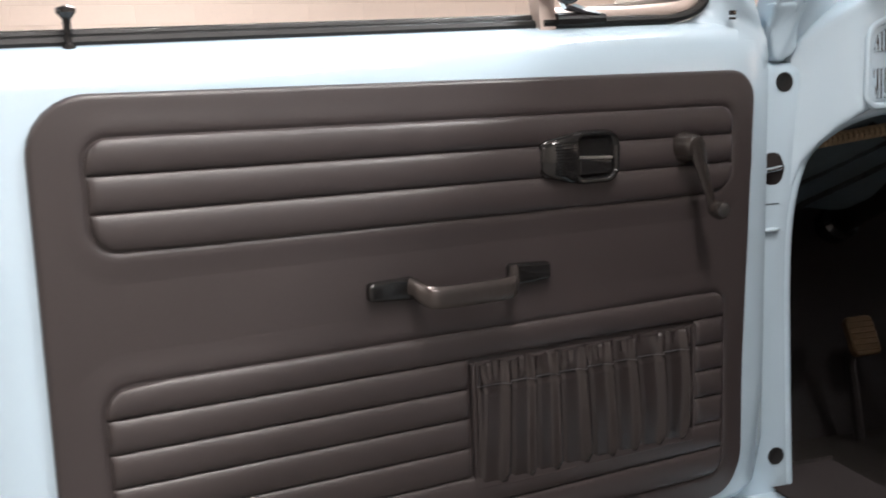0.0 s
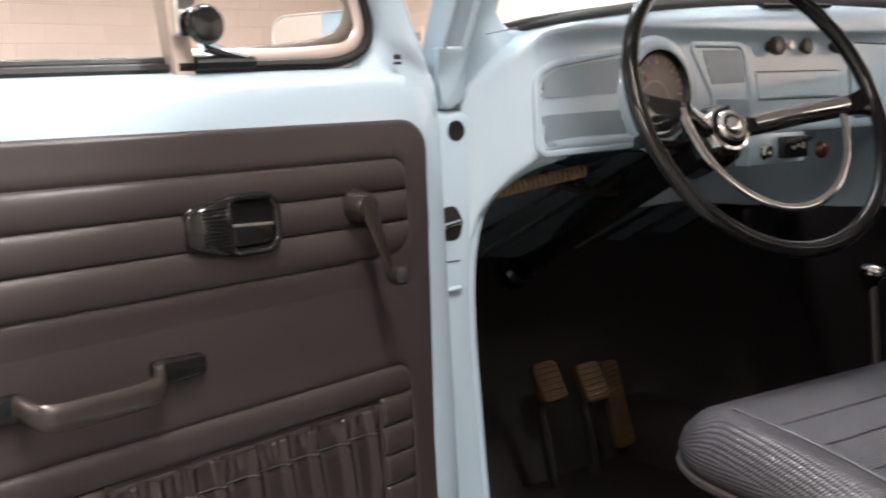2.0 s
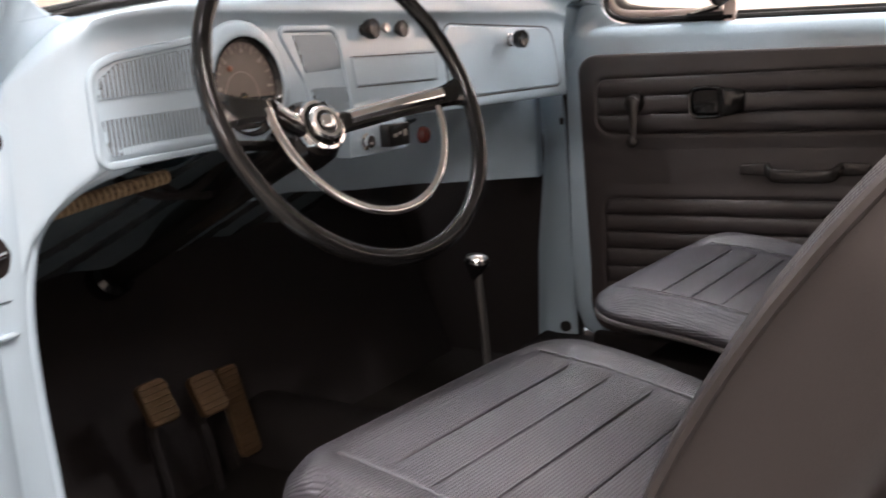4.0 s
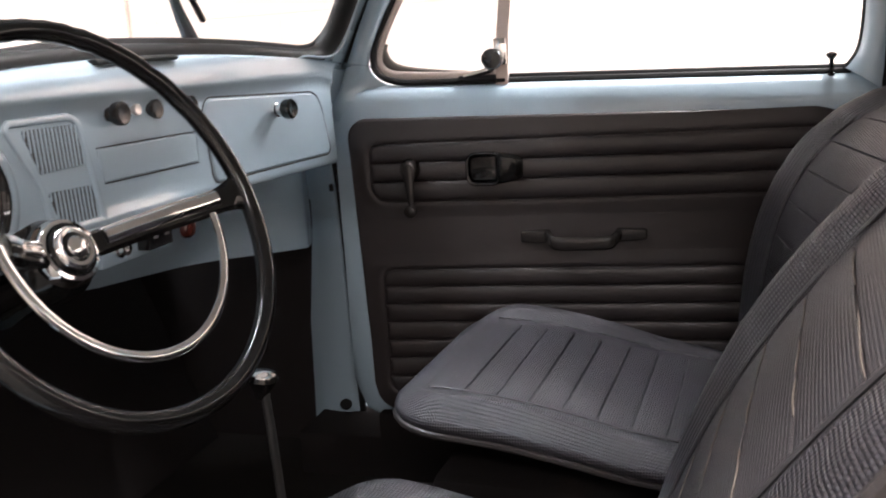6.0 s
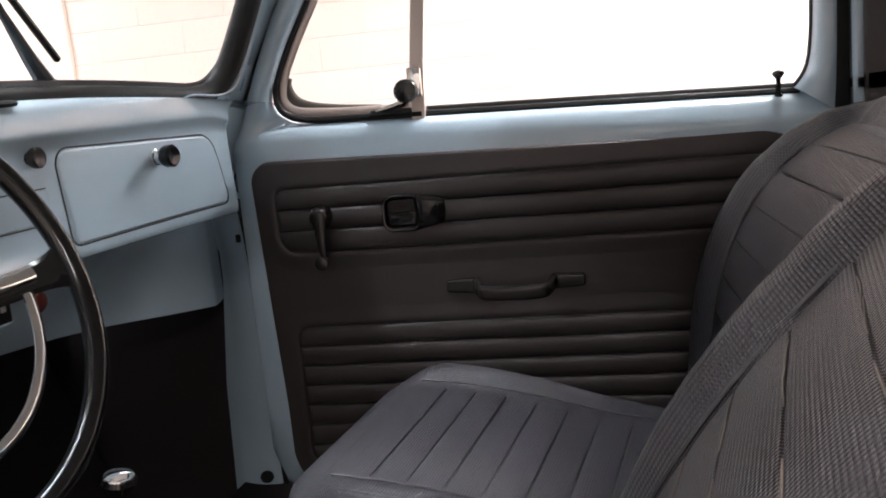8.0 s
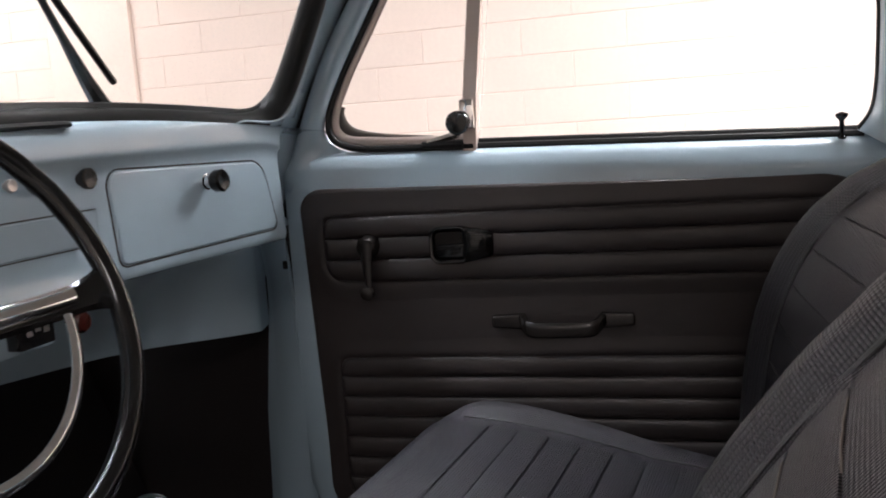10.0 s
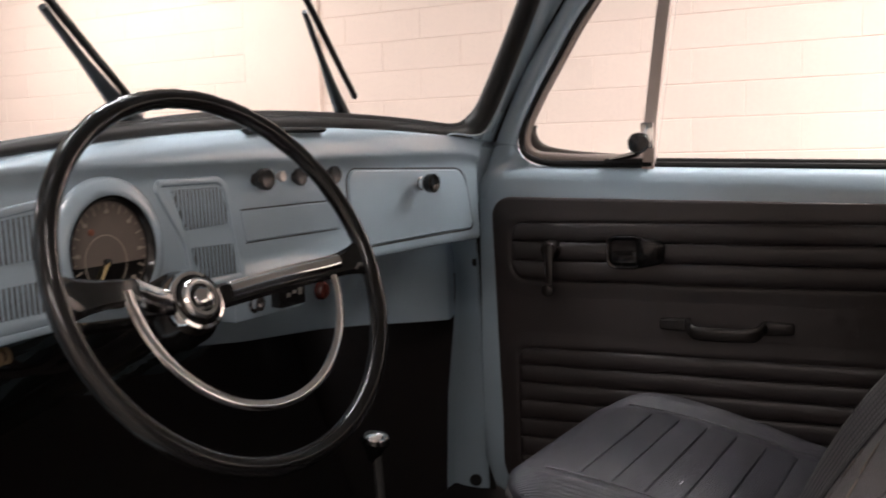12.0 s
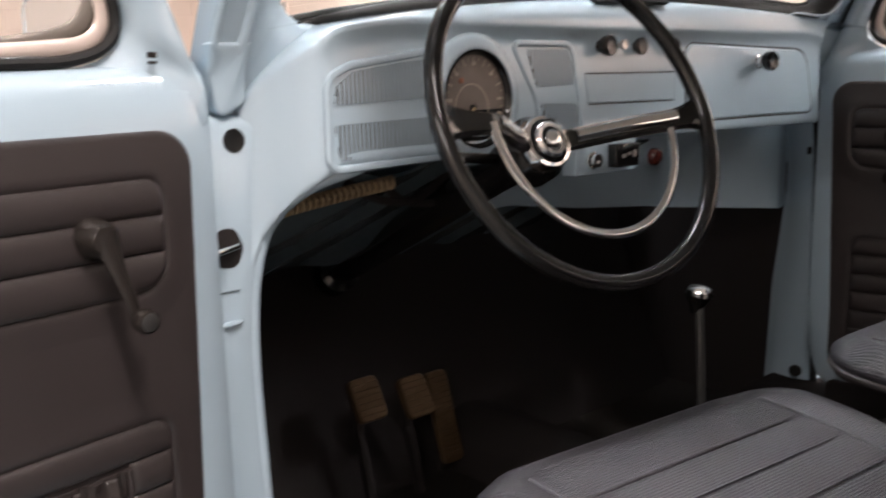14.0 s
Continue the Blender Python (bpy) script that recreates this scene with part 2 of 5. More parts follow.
def pillow(bm, rect, radii, height, place, n=16, power=0.8):
    """A puffed roll over a rectangle (u0, u1, v0, v1) with rounded corners; place(u, v, h) gives the point."""
    u0, u1, v0, v1 = rect
    half = (v1 - v0) / 2
    us = [u0 + half * (1 - math.cos(k / 5 * math.pi / 2)) for k in range(5)]
    us += [u0 + half + (u1 - u0 - 2 * half) * k / n for k in range(n + 1)]
    us += [u1 - half * (1 - math.cos(k / 5 * math.pi / 2)) for k in range(4, -1, -1)]
    rows = []
    for u in us:
        du = min(u - u0, u1 - u)
        lo, hi = v0, v1
        for rad, near, top in ((radii[0], u1 - u, True), (radii[1], u - u0, True), (radii[2], u - u0, False), (radii[3], u1 - u, False)):
            if near < rad:
                cut = rad - math.sqrt(max(0, rad * rad - (rad - near) ** 2))
                if top:
                    hi = min(hi, v1 - cut)
                else:
                    lo = max(lo, v0 + cut)
        if hi < lo + 1e-4:
            lo = hi = (lo + hi) / 2
            lo, hi = lo - 5e-5, hi + 5e-5
        row = []
        end = math.sqrt(max(0, 1 - (1 - min(1, du / min(half * 0.7, 0.007))) ** 2))
        for j in range(11):
            a = math.pi * j / 10
            f = (1 - math.cos(a)) / 2
            row.append(place(u, lo + (hi - lo) * f, height * end * math.sin(a) ** power if 0 < j < 10 else 0.0))
        rows.append(row)
    rings(bm, rows, cap0=False, cap1=False, closed=False)


def box(bm, x0, x1, y0, y1, z0, z1, bevel=0.0):
    r = bmesh.ops.create_cube(bm, size=1)
    for v in r["verts"]:
        v.co = Vector(((x0 + x1) / 2 + v.co.x * (x1 - x0), (y0 + y1) / 2 + v.co.y * (y1 - y0), (z0 + z1) / 2 + v.co.z * (z1 - z0)))
    if bevel:
        es = list({e for v in r["verts"] for e in v.link_edges})
        bmesh.ops.bevel(bm, geom=es, offset=bevel, segments=2, affect="EDGES", profile=0.5)


def tube(bm, path, radius, seg=10, closed=False, squash=1.0, up=None):
    """A round (or, with squash, flattened) bar along a path; radius: a number or one for each point."""
    path = [Vector(p) for p in path]
    n = len(path)
    rs = radius if isinstance(radius, (list, tuple)) else [radius] * n
    nrm, loops = None, []
    for i, p in enumerate(path):
        a = path[(i - 1) % n] if closed or i > 0 else p
        b = path[(i + 1) % n] if closed or i < n - 1 else p
        t = (b - a).normalized()
        if nrm is None:
            ref = Vector(up) if up else (Vector((0, 0, 1)) if abs(t.z) < 0.9 else Vector((1, 0, 0)))
            nrm = (ref - t * ref.dot(t)).normalized()
        else:
            ref = Vector(up) if up else nrm
            nrm = (ref - t * ref.dot(t)).normalized()
        bn = t.cross(nrm)
        loops.append([p + rs[i] * (math.cos(k / seg * 2 * math.pi) * nrm * squash + math.sin(k / seg * 2 * math.pi) * bn) for k in range(seg)])
    if closed:
        loops.append(loops[0])
        vs = [[bm.verts.new(p) for p in lp] for lp in loops[:-1]]
        for i in range(n):
            a, b = vs[i], vs[(i + 1) % n]
            for k in range(seg):
                bm.faces.new((a[k], a[(k + 1) % seg], b[(k + 1) % seg], b[k]))
    else:
        rings(bm, loops)


def lathe(bm, profile, m, seg=28):
    """Turns (radius, height) points round the z axis of the frame m."""
    loops = [[m @ Vector((max(r, 1e-5) * math.cos(k / seg * 2 * math.pi), max(r, 1e-5) * math.sin(k / seg * 2 * math.pi), h)) for k in range(seg)] for r, h in profile]
    rings(bm, loops)


def smooth_path(pts, n=6):
    """A curve through the points."""
    pts = [Vector(p) for p in pts]
    out = []
    for i in range(len(pts) - 1):
        p0, p1, p2, p3 = pts[max(i - 1, 0)], pts[i], pts[i + 1], pts[min(i + 2, len(pts) - 1)]
        for k in range(n):
            t = k / n
            out.append(0.5 * (2 * p1 + (p2 - p0) * t + (2 * p0 - 5 * p1 + 4 * p2 - p3) * t * t + (3 * p1 - p0 - 3 * p2 + p3) * t ** 3))
    out.append(pts[-1])
    return out


def sheet(bm, fn, nu, nv, thick):
    """A curved plate: fn(u, v) over the unit square, thickened backwards by the vector thick."""
    thick = Vector(thick)
    g = [[Vector(fn(i / nu, j / nv)) for j in range(nv + 1)] for i in range(nu + 1)]
    a = [[bm.verts.new(p) for p in row] for row in g]
    b = [[bm.verts.new(p + thick) for p in row] for row in g]
    for i in range(nu):
        for j in range(nv):
            bm.faces.new((a[i][j], a[i + 1][j], a[i + 1][j + 1], a[i][j + 1]))
            bm.faces.new((b[i][j + 1], b[i + 1][j + 1], b[i + 1][j], b[i][j]))
    for i in range(nu):
        bm.faces.new((a[i][0], b[i][0], b[i + 1][0], a[i + 1][0]))
        bm.faces.new((a[i][nv], a[i + 1][nv], b[i + 1][nv], b[i][nv]))
    for j in range(nv):
        bm.faces.new((a[0][j], a[0][j + 1], b[0][j + 1], b[0][j]))
        bm.faces.new((a[nu][j], b[nu][j], b[nu][j + 1], a[nu][j + 1]))


def densify(poly, step=0.02):
    out = []
    for i, p in enumerate(poly):
        q = poly[(i + 1) % len(poly)]
        n = max(1, int((q - p).length / step))
        out += [p.lerp(q, k / n) for k in range(n)]
    return out


def frame_of(origin, normal, up=(0, 0, 1)):
    """A frame with z along normal and y as near as can be to up."""
    z = Vector(normal).normalized()
    x = Vector(up).cross(z).normalized()
    y = z.cross(x)
    m = Matrix((x, y, z)).transposed().to_4x4()
    m.translation = Vector(origin)
    return m


BM = bmesh.new


# ---- doors ----
def sill_z(y):
    return 1.020 + 0.028 * (y + 0.15)


ROLL = 0.0062
STRIPES_UP = (0.925, 0.892, 0.858, 0.822)
STRIPES_LOW = (0.700, 0.669, 0.636, 0.603, 0.569, 0.535, 0.500, 0.464)


def car_door(label, m, mirror, pocket):
    """One door, modelled closed on the passenger's side; mirror and m carry it to its own place."""
    sx = -1 if mirror else 1
    door = thing("door_2" if mirror else "door_1", (sx * 0.6, -0.3, 0.42), label, "car door", "doors of the car", "structure", m=m)

    def P(name, bm, mat, parent=door, text="", **k):
        return part(name, bm, mat, parent, text, mirror=mirror, **k)

    # shell: lower body with a rounded shoulder, and the window frame over it
    bm = BM()
    XI = 0.556
    fy = 0.153 if pocket else 0.145
    stations = [-0.765 + i * (fy + 0.765) / 40 for i in range(41)]
    prof = []
    for i, y in enumerate(stations):
        zs = sill_z(y)
        e = min(1.0, min(y + 0.765, fy - y) / 0.012)
        back = 0.010 * (1 - math.sqrt(max(0, 1 - (1 - e) ** 2)))
        zb = 0.415
        rc = 0.06
        dd = min(y + 0.765, fy - y)
        if dd < rc:
            zb += rc - math.sqrt(max(0, rc * rc - (rc - dd) ** 2))
        sect = [(0.66, zb), (XI + 0.012 + back, zb), (XI + 0.004 + back, zb + 0.003), (XI + back, zb + 0.012)]
        sect += [(XI + back, zb + (0.955 - zb) * k / 4) for k in range(1, 4)]
        sect += [(XI + back, 0.965), (XI + 0.001 + back, 0.975), (XI + 0.004 + back, zs - 0.027), (XI + 0.009 + back, zs - 0.013), (XI + 0.018 + back, zs - 0.004), (XI + 0.030, zs), (XI + 0.050, zs + 0.001), (XI + 0.052, zs - 0.03), (0.675, zs - 0.06), (0.69, 0.8)]
        prof.append([(x, y, z) for x, z in sect])
    rings(bm, prof)
    hole = smooth_path([(0.020, 1.020), (0.052, 1.030), (0.070, 1.046), (0.074, 1.072), (0.046, 1.135), (0.005, 1.205), (-0.045, 1.285), (-0.10, 1.345), (-0.18, 1.375), (-0.40, 1.385), (-0.60, 1.37), (-0.70, 1.33), (-0.736, 1.24), (-0.739, 1.12), (-0.732, 1.045), (-0.712, 1.012)], 5)
    outer = smooth_path([(0.060, 0.950), (0.115, 0.955), (0.138, 0.975), (0.116, 1.035), (0.090, 1.100), (0.050, 1.185), (0.000, 1.270), (-0.075, 1.385), (-0.16, 1.425), (-0.40, 1.440), (-0.62, 1.425), (-0.73, 1.38), (-0.766, 1.26), (-0.769, 1.12), (-0.767, 1.03), (-0.765, 0.975)], 5)
    outer = [Vector((p.x + (fy - 0.137) * min(1, max(0, (p.x + 0.05) / 0.1)), p.y)) for p in outer]
    loops = []
    for i, (h, o) in enumerate(zip(hole, outer)):
        ln = []
        blend = max(0.0, 1 - i / 14) ** 0.7
        for f, dx in ((0, 0.045), (0, 0.022), (0.06, 0.012), (0.2, 0.004), (0.45, 0.0), (0.75, 0.0), (0.93, 0.003), (1.0, 0.012), (1.0, 0.06), (0.3, 0.075)):
            p = h.lerp(o, f)
            over = p.y - sill_z(p.x)
            swell = 0.0006 + 0.029 * min(1.0, max(0.0, 1 + over / 0.045)) ** 2.6
            ln.append((XI + 0.002 + dx * (1 - blend) + max(dx, swell) * blend, p.x, p.y))
        loops.append(ln)
    rings(bm, loops)
    P("shell", bm, PAINT, door, sharp=50)

    # black seals and bright frames of the windows
    bm = BM()
    tube(bm, [(XI + 0.034, y, sill_z(y) + 0.003) for y in [-0.72 + k * 0.572 / 24 for k in range(25)]], 0.006, 8)
    tube(bm, [(XI + 0.040, y, sill_z(y) + 0.010) for y in [-0.72 + k * 0.572 / 24 for k in range(25)]], 0.005, 8)
    P("window_seal", bm, RUBBER, door, "black rubber sill seal")
    bm = BM()
    tube(bm, [(XI + 0.030, p.x - 0.002, p.y) for p in hole[60:]], 0.006, 8)
    P("rear_channel", bm, RUBBER, door)
    vent = [p for p in hole if p.x > -0.175][:]
    bm = BM()
    base = [(XI + 0.024, y, sill_z(y) + 0.004) for y in (-0.165, -0.10, -0.03, 0.01)]
    corner = [(XI + 0.025, 0.042, 1.035), (XI + 0.025, 0.061, 1.047), (XI + 0.026, 0.068, 1.066), (XI + 0.026, 0.062, 1.098)]
    high = [p for p in vent if p.y > 1.125]
    tube(bm, smooth_path(base + corner + [(XI + 0.026, p.x - 0.002, p.y) for p in high], 3), 0.0055, 8)
    tube(bm, [(XI + 0.020, y, sill_z(y) + 0.007) for y in (-0.150, -0.12, -0.085)], [0.0075, 0.0075, 0.006], 8)
    P("vent_seal", bm, RUBBER, door)
    bm = BM()
    chrome = smooth_path([(XI + 0.030, -0.160, sill_z(-0.16) + 0.014), (XI + 0.030, -0.05, sill_z(-0.05) + 0.013), (XI + 0.030, 0.010, 1.040), (XI + 0.030, 0.036, 1.0435), (XI + 0.030, 0.052, 1.053), (XI + 0.030, 0.059, 1.070), (XI + 0.030, 0.053, 1.098)] + [(XI + 0.030, p.x - 0.011, p.y) for p in high], 4)
    tube(bm, chrome, 0.0078, 8, squash=0.35, up=(1, 0, 0))
    vf = P("vent_frame", bm, VENTSTEEL, door, "bright steel quarter light frame")
    bm = BM()
    inner = smooth_path([(XI + 0.034, -0.10, sill_z(-0.10) + 0.018), (XI + 0.034, -0.03, sill_z(-0.03) + 0.021), (XI + 0.034, 0.020, 1.052), (XI + 0.034, 0.042, 1.064), (XI + 0.034, 0.051, 1.084), (XI + 0.034, 0.049, 1.098)], 5)
    tube(bm, inner, [0.0035 + 0.0055 * min(1, k / 14) for k in range(len(inner))], 8, squash=0.4, up=(1, 0, 0))
    P("inner_seal", bm, TAUPE, vf)
    bm = BM()
    for x0, x1, w in ((XI + 0.020, XI + 0.042, 0.011),):
        lp = []
        for zt, yy in ((sill_z(-0.158) - 0.004, -0.158), (1.10, -0.163), (1.233, -0.178), (1.375, -0.196)):
            lp.append([(x0, yy - w, zt), (x0, yy + w - 0.002, zt), (x0 + 0.004, yy + w, zt), (x1, yy + w, zt), (x1, yy - w, zt)])
        rings(bm, lp)
    P("divider_bar", bm, VENTSTEEL, door, "satin steel window divider bar", smooth=False)
    bm = BM()
    box(bm, XI + 0.010, XI + 0.022, -0.170, -0.148, sill_z(-0.158) + 0.030, sill_z(-0.158) + 0.075, 0.003)
    tube(bm, [(XI + 0.018, -0.094, sill_z(-0.1) + 0.011), (XI + 0.016, -0.115, sill_z(-0.1) + 0.015), (XI + 0.012, -0.142, sill_z(-0.1) + 0.021), (XI + 0.010, -0.150, sill_z(-0.1) + 0.034)], [0.003, 0.0045, 0.006, 0.006], 8)
    catch = P("vent_catch", bm, CHROME, door, "chrome quarter light catch")
    bm = BM()
    lathe(bm, [(0.004, -0.012), (0.006, 0.0), (0.016, 0.001), (0.018, 0.004), (0.018, 0.010), (0.015, 0.014), (0.0, 0.015)], frame_of((XI + 0.006, -0.147, sill_z(-0.15) + 0.040), (-1, 0, 0)))
    P("catch_knob", bm, BLACKPLASTIC, catch, "black round knob")
    bm = BM()
    pane = [(-0.735, 1.01), (-0.17, 1.02)] + [(p.x, p.y) for p in hole if p.x < -0.19]
    slab_x(bm, [Vector(p) for p in pane], XI + 0.036, XI + 0.040, 0.0005, 1)
    ob = P("window_pane", bm, GLASS, door, "clear side window pane", smooth=False)
    ob.visible_shadow = False
    bm = BM()
    pane = [(-0.155, 1.03), (0.03, 1.045), (0.055, 1.075)] + [(p.x - 0.012, p.y) for p in hole if -0.17 < p.x < 0.045 and p.y > 1.1] + [(-0.18, 1.37)]
    slab_x(bm, [Vector(p) for p in pane], XI + 0.032, XI + 0.036, 0.0005, 1)
    ob = P("vent_pane", bm, GLASS, door, smooth=False)
    ob.visible_shadow = False

    # lock button
    bm = BM()
    ly = -0.652 if pocket else -0.690
    zb = sill_z(ly) - 0.004
    lathe(bm, [(0.006, 0), (0.006, 0.004), (0.0035, 0.006), (0.0035, 0.026), (0.005, 0.028), (0.0085, 0.032), (0.0085, 0.036), (0.0, 0.039)], Matrix.Translation((XI + 0.024, ly, zb)), 14)
    P("lock_button", bm, BLACKPLASTIC, door, "small black lock button")

    # card and padding
    bm = BM()
    rear = 0.0 if pocket else -0.026
    top_front, top_rear = (0.967, 0.963) if pocket else (0.972, 0.953)
    card = rpoly([(0.118, top_front), (-0.698 + rear, top_rear), (-0.704 + rear, 0.43), (0.098, 0.43)], [0.035, 0.055, 0.05, 0.045], 8)
    slab_x(bm, card, 0.548, 0.5565, 0.006, 5)
    cd = P("door_card", bm, VINYL, door, "brown-black vinyl door card")

    def place(u, v, h):
        return (0.5478 - h, u, v)

    y0, y1 = -0.652 + rear, 0.078
    for k in range(3):
        zt, zbm = STRIPES_UP[k], STRIPES_UP[k + 1]
        rr = [0.018 if k == 0 else 0.002, 0.022 if k == 0 else 0.002, 0.026 if k == 2 else 0.002, 0.032 if k == 2 else 0.002]
        bm = BM()
        pillow(bm, (y0, y1, zbm, zt), rr, ROLL, place, power=0.8)
        P("padding_roll", bm, VINYL, cd)
    y0, y1 = -0.655 + rear, 0.068
    for k in range(7):
        zt, zbm = STRIPES_LOW[k], STRIPES_LOW[k + 1]
        rr = [0.018 if k == 0 else 0.002, 0.028 if k == 0 else 0.002, 0.02 if k == 6 else 0.002, 0.026 if k == 6 else 0.002]
        spans = [(y0, y1)]
        if pocket and 1 <= k <= 4:
            spans = [(y0, -0.286), (0.022, y1)]
        for a, b in spans:
            bm = BM()
            q = [rr[i] if (i in (0, 3) and b == y1) or (i in (1, 2) and a == y0) else 0.002 for i in range(4)]
            pillow(bm, (a, b, zbm, zt), q, ROLL, place, power=0.8)
            P("padding_roll", bm, VINYL, cd)

    # soft raised welt round each padded group
    for ya, yb, za, zb, rad in ((-0.659, 0.085, STRIPES_UP[3] - 0.006, STRIPES_UP[0] + 0.006, (0.024, 0.028, 0.030, 0.038)), (-0.662, 0.075, STRIPES_LOW[7] - 0.006, STRIPES_LOW[0] + 0.006, (0.024, 0.034, 0.026, 0.032))):
        outline = densify(rpoly([(yb, zb), (ya + rear, zb), (ya + rear, za), (yb, za)], rad, 8), 0.05)
        bm = BM()
        loops = []
        for o, h in ((-0.026, -0.0003), (-0.018, 0.0), (-0.010, 0.0006), (-0.004, 0.0012), (0.001, 0.0011), (0.005, 0.0002), (0.006, -0.001)):
            loops.append([place(p.x, p.y, h) for p in inset(outline, o)])
        rings(bm, loops, False, False)
        P("welt", bm, VINYL, cd)

    # gathered map pocket
    if pocket:
        bm = BM()
        slab_x(bm, rpoly([(0.021, 0.664), (-0.284, 0.664), (-0.284, 0.519), (0.021, 0.519)], 0.004), 0.547, 0.551, 0.002)
        pk = P("map_pocket", bm, VINYL, cd, "gathered vinyl map pocket with elastic top")

        def gather(u, v):
            y = 0.017 - u * 0.297
            edge = min(1, min(u, 1 - u) / 0.02)
            ph = u * 8.5 + 0.10 * math.sin(2.6 * v + 5 * u) + 0.06 * math.sin(u * 17)
            fr = ph - math.floor(ph)
            ridge = math.exp(-((fr - 0.5) / (0.085 if fr < 0.5 else 0.12)) ** 2)
            fold = (0.0100 * ridge - 0.0022 * math.exp(-((fr - 0.26) / 0.08) ** 2)) * (1 - 0.30 * v) * min(1.0, 0.15 + v / 0.12)
            crimp = 0.0022 * math.sin(u * 150 + 3 * math.sin(u * 40)) * max(0, (v - 0.86) / 0.14)
            belly = 0.005 * math.sin(math.pi * min(1, v * 1.05)) ** 0.7
            seamline = -0.0022 * math.exp(-((v - 0.80) / 0.012) ** 2) + 0.0012 * math.exp(-((v - 0.775) / 0.012) ** 2)
            return (0.5455 - edge * (0.002 + fold + belly + crimp + seamline), y, 0.522 + v * 0.140 + 0.002 * math.sin(u * 50) * (v > 0.9))

        bm = BM()
        sheet(bm, gather, 240, 36, (0.003, 0, 0))
        P("pocket_gather", bm, POCKETVINYL, pk, sharp=80)
        bm = BM()
        tube(bm, [Vector(gather(k / 160, 0.83)) + Vector((-0.0006, 0, 0)) for k in range(161)], 0.0006, 5)
        P("pocket_stitching", bm, SEAM, pk, "thin stitched line under the pocket's top")
        bm = BM()
        tube(bm, [(0.5445, 0.019, 0.664), (0.5445, 0.019, 0.5205), (0.5445, -0.282, 0.5205), (0.5445, -0.282, 0.664)], 0.0034, 8)
        P("pocket_binding", bm, VINYL, pk)

    # pull handle
    bm = BM()
    zh = 0.757
    path = smooth_path([(0.545, -0.228, zh), (0.537, -0.232, zh), (0.528, -0.237, zh - 0.005), (0.521, -0.246, zh - 0.009), (0.519, -0.27, zh - 0.010), (0.519, -0.312, zh - 0.010), (0.521, -0.336, zh - 0.009), (0.528, -0.345, zh - 0.005), (0.537, -0.350, zh), (0.545, -0.354, zh)], 4)
    loops = []
    for i, p in enumerate(path):
        t = (path[min(i + 1, len(path) - 1)] - path[max(i - 1, 0)]).normalized()
        side = t.cross(Vector((0, 0, 1))).normalized()
        f = abs(i / (len(path) - 1) - 0.5) * 2
        hh, ht = 0.0115 - 0.0025 * f ** 3, 0.0055
        loops.append([p + side * (ht * c) + Vector((0, 0, 1)) * (hh * d) for c, d in ((-0.45, -1), (0.45, -1), (0.9, -0.75), (1, -0.3), (1, 0.3), (0.9, 0.75), (0.45, 1), (-0.45, 1), (-0.9, 0.75), (-1, 0.3), (-1, -0.3), (-0.9, -0.75))])
    rings(bm, loops)
    grip = BLACKPLASTIC if pocket else CRANK
    hd = P("pull_handle", bm, HANDLE if pocket else CRANK, door, "dark moulded pull handle")
    for a, b in ((-0.184, -0.236), (-0.346, -0.398)):
        bm = BM()
        lo, hi = (b, a) if a > -0.3 else (a, b)
        outline = rpoly([(hi, zh + 0.009), (lo, zh + 0.011), (lo, zh - 0.013), (hi, zh - 0.010)], 0.005, 4)
        slab_x(bm, outline, 0.538, 0.5505, 0.0035, 4)
        P("end_plate", bm, grip, hd)

    # inside latch: moulded frame round a deep recess with a lever, and a ribbed grip beside it
    bm = BM()
    fr = rpoly([(-0.094, 0.906), (-0.150, 0.906), (-0.192, 0.897), (-0.196, 0.878), (-0.192, 0.858), (-0.150, 0.848), (-0.094, 0.848)], [0.016, 0.03, 0.012, 0.03, 0.012, 0.03, 0.016], 6)
    hole2 = rpoly([(-0.101, 0.900), (-0.149, 0.900), (-0.149, 0.854), (-0.101, 0.854)], [0.012, 0.006, 0.006, 0.012], 6)
    slab_x(bm, fr, 0.540, 0.5505, 0.005, 4)
    lt = P("latch_plate", bm, BLACKPLASTIC, door, "glossy black moulded inside door latch")
    bm = BM()
    loops = []
    for o, x in ((-0.0065, 0.541), (-0.006, 0.5345), (-0.0035, 0.5315), (-0.001, 0.5320), (0.001, 0.5345), (0.003, 0.5396)):
        loops.append([(x, p.x, p.y) for p in inset(hole2, o)])
    rings(bm, loops, False, False)
    P("latch_rim", bm, BLACKPLASTIC, lt)
    bm = BM()
    slab_x(bm, inset(hole2, 0.001), 0.5386, 0.5396, 0.0004, 1)
    P("latch_recess", bm, BLACKPLASTIC, lt, "dark latch recess")
    bm = BM()
    lever = rpoly([(-0.104, 0.875), (-0.149, 0.877), (-0.149, 0.857), (-0.104, 0.857)], [0.008, 0.003, 0.003, 0.010], 4)
    slab_x(bm, lever, 0.5335, 0.5390, 0.0025, 3)
    lv = P("latch_lever", bm, BLACKPLASTIC, lt, "black finger lever")
    bm = BM()
    tube(bm, [(0.5345, -0.106, 0.8755), (0.5330, -0.127, 0.8765), (0.5345, -0.1485, 0.8775)], 0.0016, 6)
    P("lever_edge", bm, STEEL if pocket else BLACKPLASTIC, lv)
    bm = BM()
    loops = []
